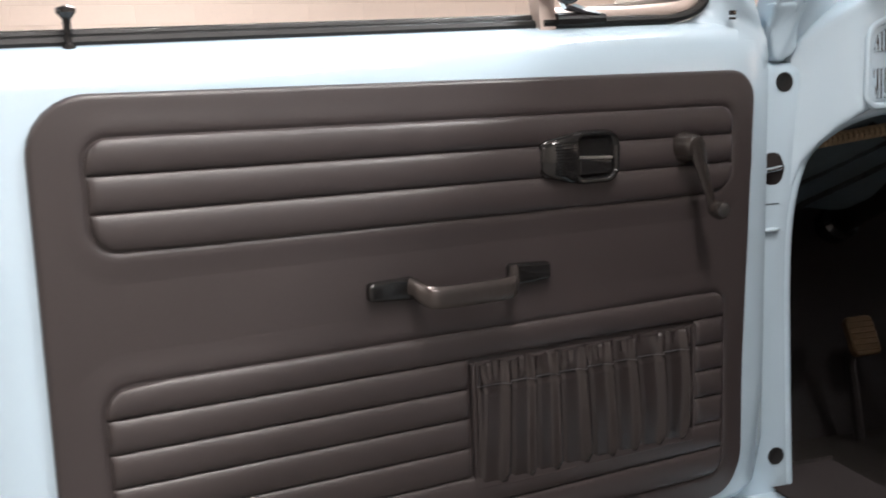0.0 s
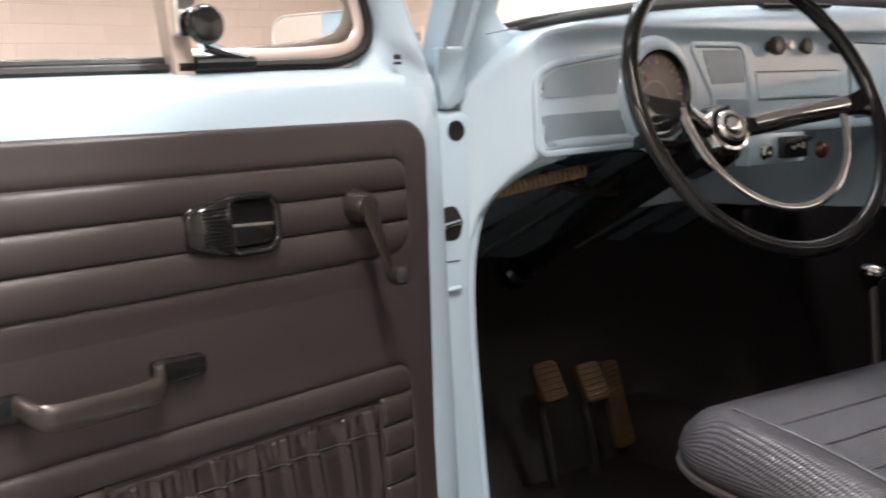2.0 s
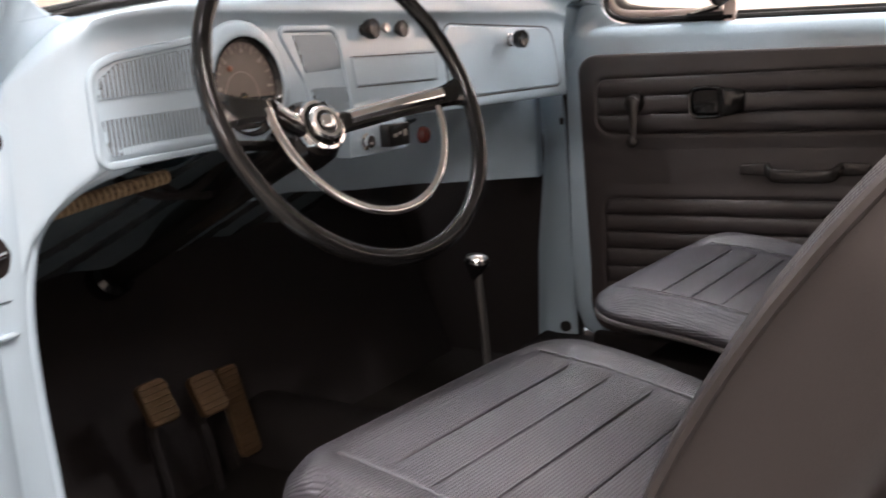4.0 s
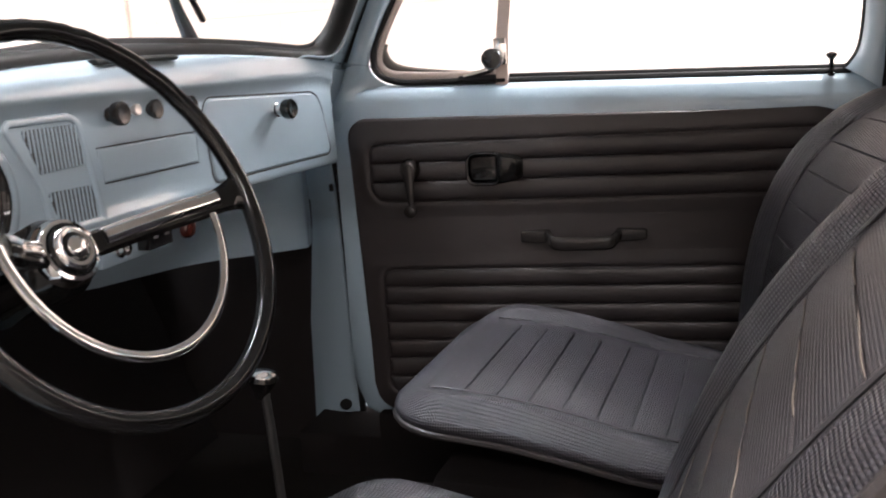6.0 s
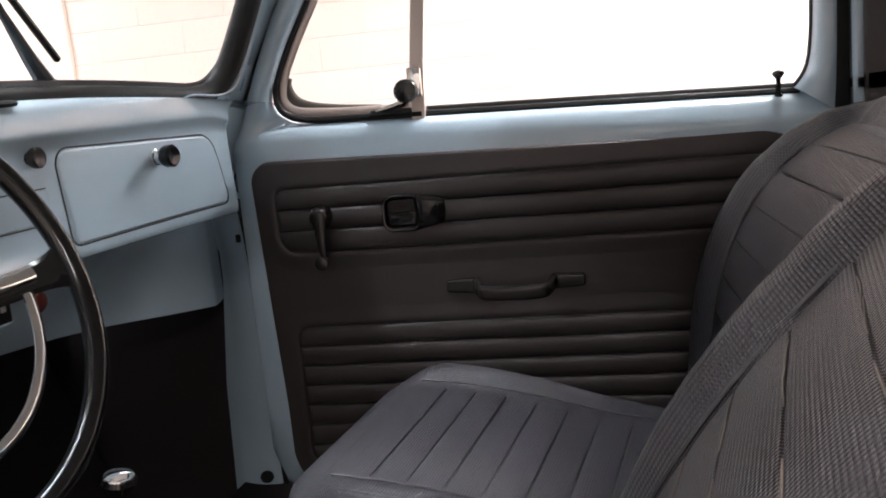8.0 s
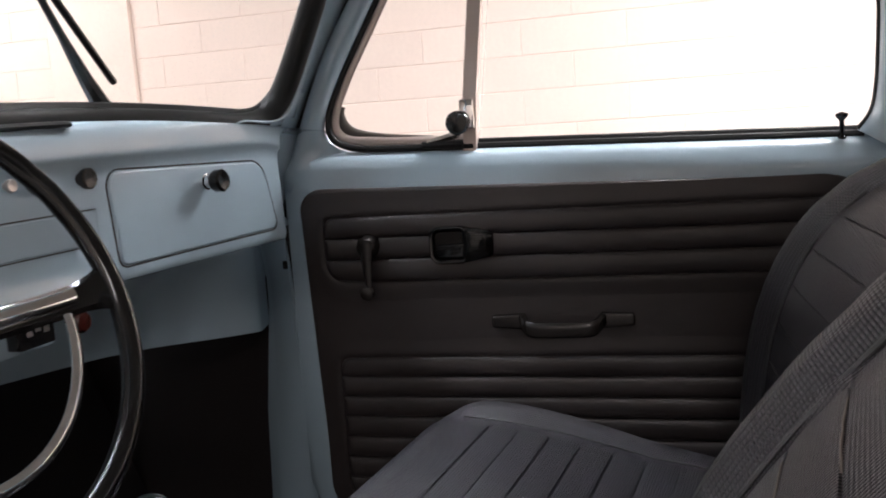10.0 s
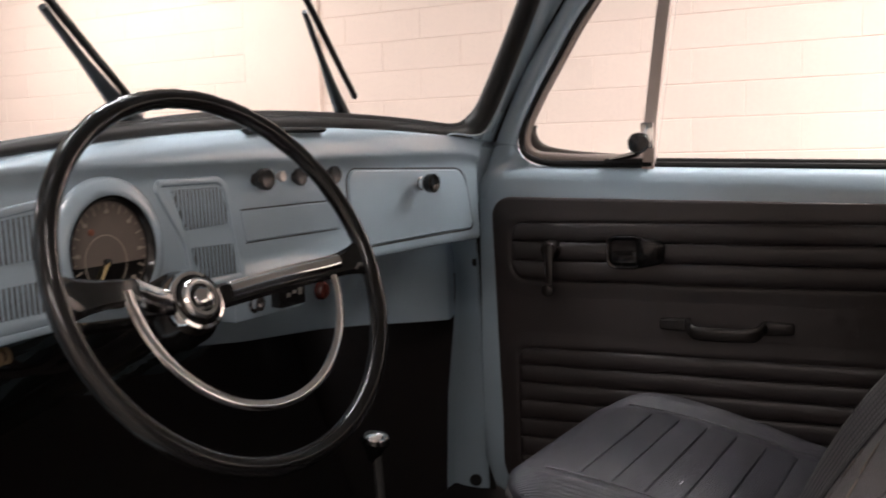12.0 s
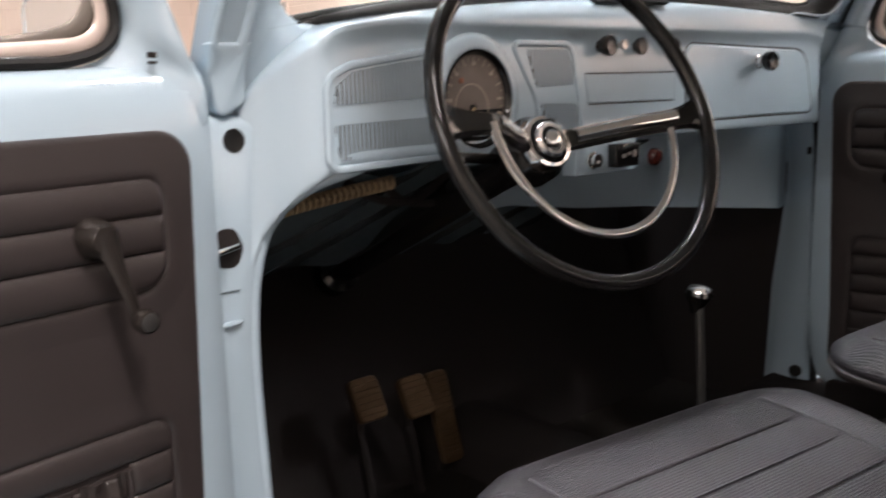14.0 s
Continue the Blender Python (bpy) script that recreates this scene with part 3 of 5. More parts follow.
    for yy, hx, z0, z1 in ((-0.152, 0.532, 0.852, 0.902), (-0.160, 0.5305, 0.853, 0.901), (-0.180, 0.533, 0.857, 0.897), (-0.190, 0.537, 0.861, 0.893), (-0.193, 0.5405, 0.864, 0.890)):
        loops.append([(0.541, yy, z0), (hx + 0.002, yy, z0), (hx, yy, z0 + 0.004), (hx, yy, z1 - 0.004), (hx + 0.002, yy, z1), (0.541, yy, z1)])
    rings(bm, loops)
    gr = P("latch_grip", bm, BLACKPLASTIC, lt, "black finely ribbed grip", sharp=60)
    for k in range(11):
        z = 0.859 + k * 0.0036
        bm = BM()
        tube(bm, [(0.5325, -0.153, z), (0.5306, -0.160, z), (0.5332, -0.180, 0.877 + (z - 0.877) * 0.93)], 0.0009, 5)
        P("rib", bm, BLACKPLASTIC, gr)

    # window crank
    bm = BM()
    hy, hz = 0.004, 0.880
    ky, kz = (0.024, 0.808) if pocket else (0.000, 0.812)
    lathe(bm, [(0.019, 0.0), (0.019, 0.006), (0.0165, 0.010), (0.0155, 0.022), (0.012, 0.027), (0.0, 0.028)], frame_of((0.5485, hy, hz), (-1, 0, 0)))
    cr = P("window_crank", bm, CRANK, door, "brown-black window crank")
    bm = BM()
    tube(bm, [(0.526, hy, hz + 0.006), (0.522, hy * 0.7 + ky * 0.3, hz * 0.7 + kz * 0.3), (0.518, hy * 0.25 + ky * 0.75, hz * 0.25 + kz * 0.75), (0.518, ky, kz - 0.004)], [0.013, 0.0085, 0.0058, 0.0062], 10, squash=0.5, up=(1, 0, 0))
    P("crank_arm", bm, CRANK, cr)
    bm = BM()
    lathe(bm, [(0.006, 0.0), (0.0075, 0.003), (0.0105, 0.005), (0.0115, 0.012), (0.0098, 0.017), (0.0085, 0.0175)], frame_of((0.517, ky, kz), (-1, 0, 0)), 18)
    P("crank_knob", bm, CRANK, cr)
    bm = BM()
    lathe(bm, [(0.0085, 0.0165), (0.0082, 0.0182), (0.005, 0.0192), (0.0, 0.0195)], frame_of((0.517, ky, kz), (-1, 0, 0)), 18)
    P("knob_face", bm, DULLSTEEL if pocket else CRANK, cr)

    # small clip of the front edge
    if not pocket:
        return door
    bm = BM()
    box(bm, XI + 0.0035, XI + 0.0065, 0.0845, 0.0945, 1.0315, 1.0370, 0.001)
    box(bm, XI + 0.0035, XI + 0.0065, 0.0845, 0.0945, 1.0260, 1.0290, 0.001)
    P("frame_clip", bm, CRANK, door, "small dark clip")
    return door


car_door("closed light blue car door with dark padded vinyl card", Matrix.Translation((0.55, -0.185, 0)) @ pose(0, 0, 0, 0, 0, 4.86) @ Matrix.Translation((-0.55, 0.185, 0)), False, False)
HINGE = Vector((-0.5874, 0.2181, 0.76))
OPEN = (Matrix.Translation(HINGE + Vector((0, 0, -0.0163))) @ pose(0, 0, 0, 0, 0, -80.19) @ pose(0, 0, 0, 0.134, 0.146, 0) @ Matrix.Translation(-HINGE))
open_door = car_door("open light blue car door with dark padded card and map pocket", OPEN, True, True)

# rear-view mirror on the outside of the open door
MIRROR = OPEN.inverted() @ frame_of((-0.675, 0.405, 1.045), (-0.75, -0.65, 0.04))
glass_outline = rpoly([(-0.070, -0.050), (0.070, -0.050), (0.070, 0.050), (-0.070, 0.050)], [0.024, 0.024, 0.020, 0.020], 6)
bm = BM()
loops = []
for o, h in ((0.030, -0.028), (0.012, -0.024), (0.002, -0.014), (-0.002, 0.0), (-0.0015, 0.003), (0.0005, 0.003), (0.0015, 0.0)):
    loops.append([MIRROR @ Vector((p.x, p.y, h)) for p in inset(glass_outline, o)])
rings(bm, loops, True, False)
tube(bm, [MIRROR @ Vector(p) for p in ((0.03, -0.045, -0.014), (0.06, -0.075, -0.02), (0.085, -0.095, -0.03))], 0.006, 10)
shell = part("side_mirror", bm, CHROME, open_door, "chrome outside mirror")
bm = BM()
slab_m(bm, inset(glass_outline, 0.001), MIRROR @ Matrix.Translation((0, 0, 0.001)), 0.002, 0.0003, 1)
part("mirror_glass", bm, MIRRORGLASS, shell, smooth=False)


# ---- body of the car ----
def glass_y(x):
    return 0.192 - 0.071 * x - 0.2 * x * x


def glass_z(x):
    return 1.098 + 0.016 * x - 0.135 * x * x


def face_y(x):
    y = 0.152 - 0.03 * x - 0.11 * x * x
    if x < 0:
        e = min(1.0, max(0.0, (-x - 0.540) / 0.062))
        return y + 0.068 * e * e * (3 - 2 * e)
    e = min(1.0, max(0.0, (x - 0.468) / 0.024))
    return y + 0.062 * (1 - math.sqrt(max(0.0, 1 - e * e)))


body = thing("cabin_shell", (0, -0.3, 0.0), "light blue painted steel shell of the cabin", "cabin", kind="structure")


def hinge_pillar(s):
    """Pillar that carries the door: wide at the top, where it runs into the dashboard."""
    pts = [(0.585, 0.36), (0.69, 0.36), (0.69, 0.945), (0.65, 0.960), (0.60, 0.960), (0.50, 0.975), (0.50, 0.894), (0.535, 0.879), (0.555, 0.861), (0.570, 0.840), (0.5815, 0.817), (0.589, 0.792), (0.594, 0.764), (0.597, 0.72), (0.597, 0.66), (0.594, 0.58)]
    if s > 0:
        pts = [(0.518, 0.36), (0.66, 0.36), (0.66, 0.985), (0.50, 0.985), (0.50, 0.885), (0.525, 0.865), (0.536, 0.840), (0.541, 0.80), (0.540, 0.74), (0.535, 0.66), (0.527, 0.53)]
    bm = BM()
    poly = [Vector(p) for p in pts]
    loops = []
    ya = 0.198
    for o, y in ((0.0, ya + 0.035), (0.0, ya + 0.014), (0.003, ya + 0.006), (0.008, ya + 0.002), (0.015, ya)):
        loops.append([(s * p.x, y, p.y) for p in inset(poly, o)])
    rings(bm, loops)
    pl = part("hinge_pillar", bm, PAINT, body, sharp=35)
    cx = 0.616 if s < 0 else 0.604
    for z in ((0.934, 0.436) if s < 0 else (0.411,)):
        bm = BM()
        lathe(bm, [(0.0122, 0.0), (0.0122, 0.0010), (0.0106, 0.0014), (0.0090, 0.0006), (0.0, 0.0004)], frame_of((s * cx, ya, z), (0, -1, 0)), 20)
        part("plug", bm, RUBBER, pl, "black rubber plug")
    bm = BM()
    zc = 0.825
    slab_m(bm, rpoly([(-0.014, -0.020), (0.013, -0.022), (0.020, 0.0), (0.011, 0.021), (-0.014, 0.020)], 0.0125), frame_of((s * 0.632, ya - 0.0005, zc), (0, -1, 0)), 0.004, 0.001)
    ck = part("check_opening", bm, CARPET, pl, "dark opening for the door check")
    bm = BM()
    tube(bm, [(s * 0.650, ya - 0.012, zc - 0.001), (s * 0.632, ya - 0.006, zc), (s * 0.620, ya - 0.001, zc + 0.001)], 0.0038, 10)
    part("check_rod", bm, CHROME, ck)
    bm = BM()
    box(bm, s * 0.632 - 0.012, s * 0.632 + 0.012, ya - 0.0008, ya + 0.002, 0.7785, 0.7803, 0)
    part("weld_mark", bm, LINER, pl, smooth=False)
    bm = BM()
    tube(bm, [(s * 0.643, ya - 0.0005, 0.745), (s * 0.637, ya - 0.003, 0.746), (s * 0.625, ya - 0.003, 0.7465), (s * 0.619, ya - 0.0005, 0.746)], [0.0015, 0.0032, 0.0032, 0.0015], 8)
    part("weld_ridge", bm, PAINT, pl)


hinge_pillar(-1)
# rolled lip round the footwell opening, from the pillar into the lower edge of the dashboard
bm = BM()
edge = smooth_path([(-0.585, 0.38, 0), (-0.590, 0.48, 0), (-0.594, 0.58, 0), (-0.597, 0.66, 0), (-0.597, 0.72, 0), (-0.594, 0.764, 0), (-0.589, 0.792, 0), (-0.5815, 0.817, 0), (-0.570, 0.840, 0), (-0.555, 0.861, 0), (-0.535, 0.879, 0), (-0.50, 0.893, 0), (-0.46, 0.899, 0), (-0.40, 0.901, 0), (-0.34, 0.902, 0)], 4)
lip = []
for i, p in enumerate(edge):
    t = (edge[min(i + 1, len(edge) - 1)] - edge[max(i - 1, 0)]).normalized()
    q = p + Vector((-t.y, t.x, 0)) * 0.0075
    f = min(1.0, max(0.0, (p.x + 0.575) / 0.07))
    lip.append((q.x, (0.198 + 0.0095) * (1 - f) + (face_y(p.x) + 0.0095) * f, q.y))
tube(bm, lip, 0.0095, 14)
part("opening_lip", bm, PAINT, body, sharp=90)
# passenger's side: a slanting pressing between the footwell and the door gap
bm = BM()
loops = []
for k in range(13):
    z = 0.36 + 0.05 * k
    d = 0.74 - z
    ex, gx = 0.634 - 0.08 * d, 0.581 + 0.065 * d
    if z > 0.80:
        ex, gx = ex - 0.35 * (z - 0.80), gx - 0.02 * (z - 0.80)
    e, g = Vector((ex, 0.245)), Vector((gx, 0.172))
    sec = [(ex + 0.02, 0.275), (ex + 0.004, 0.252), (ex, 0.245)]
    for q in (0.12, 0.3, 0.5, 0.7, 0.88):
        p = e.lerp(g, q) + Vector((-0.007, -0.003)) * math.sin(math.pi * q)
        sec.append((p.x, p.y))
    sec += [(gx, 0.172), (gx + 0.006, 0.167), (gx + 0.03, 0.165), (0.70, 0.165), (0.70, 0.275)]
    loops.append([(x, y, z) for x, y in sec])
rings(bm, loops)
pr = part("hinge_pillar", bm, PAINT, body, sharp=50)
bm = BM()
lathe(bm, [(0.0115, 0.0), (0.0120, 0.0015), (0.010, 0.002), (0.009, -0.001), (0.0, -0.002)], frame_of((0.590, 0.192, 0.411), (-0.9, -0.4, 0)), 18)
part("plug", bm, RUBBER, pr, "black rubber plug")
bm = BM()
box(bm, 0.566, 0.572, 0.170, 0.178, 0.838, 0.852, 0.002)
part("check_strap", bm, RUBBER, pr, "black door check strap")
bm = BM()
tube(bm, smooth_path([(0.610, 0.164, 0.37), (0.600, 0.164, 0.55), (0.590, 0.163, 0.70), (0.580, 0.163, 0.85), (0.562, 0.166, 0.97), (0.554, 0.143, 1.036), (0.554, 0.116, 1.083), (0.554, 0.086, 1.134), (0.554, 0.056, 1.184), (0.554, 0.012, 1.257), (0.554, -0.026, 1.315), (0.554, -0.071, 1.385)], 4), 0.0070, 8)
part("door_seal", bm, RUBBER, body, "black rubber door seal")


def post_y(z):
    return 0.218 - 0.5 * (z - 0.96)


# tapered foot of the post, standing slightly proud of the pillar
bm = BM()
foot = densify(rpoly([(-0.646, 1.030), (-0.598, 1.030), (-0.600, 0.972), (-0.632, 0.953)], [0.002, 0.002, 0.016, 0.010]), 0.008)
loops = []
for o, lift in ((0.0, -0.012), (0.0, 0.0), (0.0012, 0.0016), (0.0035, 0.0028), (0.007, 0.0032)):
    loops.append([(p.x, min(0.1975, post_y(p.y) - 0.0012) - lift, p.y) for p in inset(foot, o)])
vs = rings(bm, loops, True, False)
f = bm.faces.new(vs[-1])
bmesh.ops.triangulate(bm, faces=[f])
part("post_foot", bm, PAINT, body, sharp=60)

# driver's side post: a flat pressing with two beads, filleted into the scuttle
bm = BM()
post = smooth_path([(-0.440, 1.050), (-0.470, 1.0525), (-0.505, 1.0495), (-0.536, 1.047), (-0.555, 1.0545), (-0.566, 1.063), (-0.572, 1.080), (-0.566, 1.20), (-0.548, 1.42)], 4)
post += [Vector(p) for p in ((-0.612, 1.42), (-0.632, 1.25), (-0.643, 1.10), (-0.644, 0.985), (-0.636, 0.962), (-0.615, 0.945), (-0.50, 0.945))]
loops = []
for o, back in ((0, 0.030), (0, 0.006), (0.0015, 0.002), (0.005, 0.0)):
    loops.append([(p.x, post_y(p.y) + back, p.y + 0.4 * back) for p in inset(post, o)])
vs = rings(bm, loops, True, False)
f = bm.faces.new(vs[-1])
bmesh.ops.triangulate(bm, faces=[f])
lp = part("windscreen_post", bm, PAINT, body, sharp=60)
for xs, rad in (((-0.613, -0.610, -0.603, -0.585), 0.0065), ((-0.638, -0.638, -0.636, -0.608), 0.0050)):
    bm = BM()
    tube(bm, smooth_path([(x, post_y(z) + 0.0015, z) for x, z in zip(xs, (0.962, 1.02, 1.08, 1.40))], 5), rad, 10)
    part("post_bead", bm, PAINT, lp)

# passenger's side post between the windscreen rubber and the door seal
SEAL_R = ((0.95, 0.166), (1.036, 0.138), (1.083, 0.112), (1.134, 0.082), (1.184, 0.053), (1.257, 0.010), (1.315, -0.030), (1.40, -0.085))


def seal_y(z):
    for (a, ya), (b, yb) in zip(SEAL_R, SEAL_R[1:]):
        if z <= b:
            return ya + (yb - ya) * (z - a) / (b - a)
    return SEAL_R[-1][1]


def rub_y(z):
    return 0.095 - 0.46 * (z - 1.122)


bm = BM()
loops = []
for k in range(15):
    z = 1.085 + 0.022 * k
    yr, ys = rub_y(z), seal_y(z)
    lean = 0.05 * max(0, z - 1.2)
    sec = [(0.500, yr + 0.010), (0.502, yr + 0.002), (0.506, yr - 0.003), (0.513, yr - 0.005), (0.521, yr - 0.003), (0.530, yr * 0.65 + ys * 0.35 + 0.001), (0.540, yr * 0.35 + ys * 0.65 + 0.004), (0.549, ys + 0.006), (0.556, ys + 0.012), (0.66, ys + 0.010), (0.66, ys + 0.03), (0.545, yr + 0.024), (0.515, yr + 0.016)]
    loops.append([(x - lean, y, z) for x, y in sec])
rings(bm, loops)
rp = part("windscreen_post", bm, PAINT, body, sharp=70)
bm = BM()
upper = smooth_path([(0.374, 0.127, 1.080), (0.392, 0.119, 1.084), (0.44, 0.107, 1.081), (0.470, 0.100, 1.086), (0.490, 0.096, 1.100), (0.503, 0.093, 1.120), (0.520, 0.088, 1.122), (0.535, 0.090, 1.120), (0.556, 0.101, 1.110), (0.64, 0.103, 1.110)], 4)
lower = smooth_path([(0.385, 0.130, 1.050), (0.41, 0.132, 1.045), (0.45, 0.138, 1.035), (0.48, 0.145, 1.020), (0.50, 0.150, 1.005), (0.525, 0.157, 0.985), (0.545, 0.160, 0.970), (0.555, 0.163, 0.965), (0.566, 0.166, 0.960), (0.64, 0.168, 0.960)], 4)


def fillet(u, v):
    k = u * (len(upper) - 1)
    i = min(int(k), len(upper) - 2)
    a, b = upper[i].lerp(upper[i + 1], k - i), lower[i].lerp(lower[i + 1], k - i)
    return a.lerp(b, v) + Vector((0, 0.012, 0.0)) * math.sin(math.pi * v) * min(1, (1 - u) * 3)


sheet(bm, fillet, 40, 10, (0, 0.004, 0))
part("post_fillet", bm, PAINT, rp, sharp=70)
bm = BM()
tube(bm, upper[:22], 0.0016, 6)
part("fillet_edge", bm, PAINT, rp)

# windscreen with its rubber
def screen_edge(n=30):
    out = [Vector((-0.545 + k * (0.452 + 0.545) / n, 0, 0)) for k in range(n + 1)]
    return [Vector((p.x, glass_y(p.x), glass_z(p.x))) for p in out]


bottom = screen_edge()


right_side = smooth_path([(0.405, glass_y(0.405), glass_z(0.405)), (0.440, 0.126, 1.085), (0.463, 0.117, 1.098), (0.478, 0.103, 1.122), (0.486, 0.081, 1.170), (0.487, 0.046, 1.245), (0.480, 0.010, 1.32), (0.468, -0.035, 1.42)], 4)
left_side = [Vector((-0.600 + 0.10 * (z - 1.06), post_y(z) + 0.030, z)) for z in (1.42, 1.34, 1.26, 1.18, 1.12, 1.08)] + [Vector((-0.585, glass_y(-0.585) + 0.055, 1.040))]
ring = left_side + [p for p in bottom if -0.532 < p.x < 0.39] + right_side
widths = [0.004] * 7 + [min(0.0125, 0.006 + 0.0010 * k) for k in range(len(ring) - len(right_side) - 7)] + [min(0.019, 0.014 + 0.0006 * k) for k in range(len(right_side))] + [0.014] * 11
top = [ring[0].lerp(ring[-1], k / 12) + Vector((0, 0.10 * math.sin(math.pi * k / 12), 0.02 * math.sin(math.pi * k / 12))) for k in range(1, 12)]
ring = ring + top[::-1]
bm = BM()
tube(bm, ring, widths, 10, closed=True)
part("windscreen_rubber", bm, RUBBER, body, "black rubber windscreen seal")
bm = BM()
tube(bm, [p + Vector((0, 0.006, 0.012)) * min(1.0, max(0.45, 0.45 + (p.x + 0.35) / 0.45)) for p in ring], [0.0055 + 0.0025 * min(1.0, max(0.0, (p.x + 0.35) / 0.25)) for p in ring], 8, closed=True)
part("outer_rubber_lip", bm, RUBBER, body)
bm = BM()


def screen(u, v):
    x0 = -0.590 + u * 1.072
    base = Vector((x0, glass_y(x0), glass_z(x0)))
    return base + Vector(((0.5 - u) * 0.07, -0.46, 1.0)) * (0.42 * v) + Vector((0, 0.03 * math.sin(math.pi * u) * v, 0))


sheet(bm, screen, 24, 8, (0, 0.004, 0.002))
ob = part("windscreen_pane", bm, GLASS, body, "clear curved windscreen")
ob.visible_shadow = False

# roof, header and hind part of the shell, closing the cabin
bm = BM()


def roof(u, v):
    x = -0.60 + 1.2 * u
    y = -0.02 - 1.6 * v
    z = 1.47 - 0.35 * (2 * u - 1) ** 4 * 0.25 - 0.10 * (v - 0.35) ** 2 + (-0.05 if v == 0 else 0)
    return (x, y, z)


sheet(bm, roof, 16, 14, (0, 0, 0.02))
part("roof", bm, PAINT, body)
bm = BM()
sheet(bm, lambda u, v: Vector(roof(0.03 + 0.94 * u, 0.02 + 0.97 * v)) - Vector((0, 0, 0.014)), 16, 14, (0, 0, 0.006))
part("headliner", bm, HEADLINER, body, "pale cream vinyl headliner")
bm = BM()
box(bm, -0.70, 0.70, -1.64, -1.60, 0.33, 1.04)
part("rear_bulkhead", bm, CARPET, body, smooth=False)
bm = BM()
box(bm, -0.70, 0.70, -1.64, -1.60, 1.36, 1.46)
for s in (-1, 1):
    box(bm, s * 0.44, s * 0.70, -1.64, -1.60, 1.04, 1.36)
part("rear_window_surround", bm, PAINT, body, smooth=False)
for s in (-1, 1):
    bm = BM()
    box(bm, s * 0.60, s * 0.70, -1.62, -0.80 if s < 0 else -0.782, 0.33, 1.02)
    box(bm, s * 0.60, s * 0.69, -0.855, -0.80 if s < 0 else -0.782, 1.0, 1.46, 0.006)
    box(bm, s * 0.58, s * 0.69, -1.62, -0.80, 1.36, 1.47)
    part("rear_side", bm, PAINT, body, smooth=False)
    bm = BM()
    box(bm, s * 0.585, s * 0.600, -1.60, -0.83 if s < 0 else -0.795, 0.36, 1.03, 0.004)
    box(bm, s * 0.585, s * 0.600, -0.85, -0.83 if s < 0 else -0.795, 1.0, 1.45, 0.004)
    part("rear_trim", bm, SMOOTHVINYL, body, "dark vinyl rear side trim", smooth=False)
    bm = BM()
    box(bm, s * 0.56, s * 0.70, -1.0, 0.34 if s < 0 else 0.20, 0.30, 0.385, 0.01)
    sl = part("door_sill", bm, PAINT, body)
    bm = BM()
    # passenger's mat is wider than the driver's, to hide the lit sill paint
    box(bm, s * 0.49, s * (0.615 if s < 0 else 0.672), -0.95, 0.25, 0.300, 0.392, 0.006)
    # added black block, hides the bright door edge and keeps the space dark
    if s > 0:
        box(bm, 0.485, 0.514, -0.60, 0.085, 0.300, 0.440, 0.008)
    part("sill_mat", bm, CARPET, sl, "black rubber sill mat")

# seal and stitching at the hind edge of the passenger's door
bm = BM()
box(bm, 0.630, 0.665, -0.784, -0.756, 0.40, 1.43)
part("rear_door_seal", bm, RUBBER, body, smooth=False)
bm = BM()
for k in range(22):
    z = 1.03 + k * 0.016
    tube(bm, [(0.5845, -0.825, z), (0.5845, -0.825, z + 0.008)], 0.0008, 5)
tube(bm, [(0.5845, -0.810, 1.128), (0.5845, -0.842, 1.130)], 0.0010, 5)
part("trim_stitching", bm, CREASE, body, "pale stitching on the trim")

# bonnet that closes the front
bm = BM()


def bonnet(u, v):
    w = 0.60 - 0.22 * v ** 2
    x = (2 * u - 1) * w
    return (x, 0.205 + 0.03 * (1 - (2 * u - 1) ** 2) + 0.75 * v, 1.045 - 0.09 * (2 * u - 1) ** 2 - 0.42 * v ** 1.7)


sheet(bm, bonnet, 20, 14, (0, 0, -0.01))
part("bonnet", bm, PAINT, body)
bm = BM()
box(bm, -0.64, 0.66, 0.66, 0.69, 0.28, 0.97)
part("front_bulkhead", bm, CARPET, body, smooth=False)
bm = BM()
box(bm, 0.585, 0.70, 0.20, 0.70, 0.945, 0.985, 0.006)
part("cowl_side", bm, PAINT, body)

# road wheels under the shell
for wx in (-0.74, 0.74):
    for wy in (-1.25, 0.72):
        bm = BM()
        lathe(bm, [(0.16, -0.05), (0.27, -0.07), (0.30, -0.05), (0.305, 0.0), (0.30, 0.05), (0.27, 0.07), (0.16, 0.05)], frame_of((wx, wy, 0.305), (1, 0, 0)), 36)
        part("tyre", bm, RUBBER, body, "black rubber tyre")
bm = BM()
for wy in (-1.25, 0.72):
    tube(bm, [(-0.74, wy, 0.305), (0.74, wy, 0.305)], 0.04, 10)
box(bm, -0.05, 0.05, -1.25, 0.72, 0.27, 0.31)
part("chassis_beam", bm, RUBBER, body)

# floor pan, tunnel, toe board, side boards
bm = BM()
box(bm, -0.60, 0.67, -1.62, 0.66, 0.28, 0.31)
part("floor_pan", bm, MAT, body, "worn black rubber floor covering", smooth=False)
bm = BM()
loops = []
for y in (0.62, -1.6):
    loops.append([(0.03 + 0.08 * math.cos(a), y, 0.305 + 0.10 * max(0, math.sin(a)) ** 0.6) for a in [math.pi * k / 12 for k in range(13)]])
rings(bm, loops, True, True)
part("tunnel", bm, CARPET, body)
bm = BM()


def toe(u, v):
    return (-0.62 + 1.24 * u, 0.50 + 0.16 * min(1, v * 1.6), 0.30 + 0.62 * v)


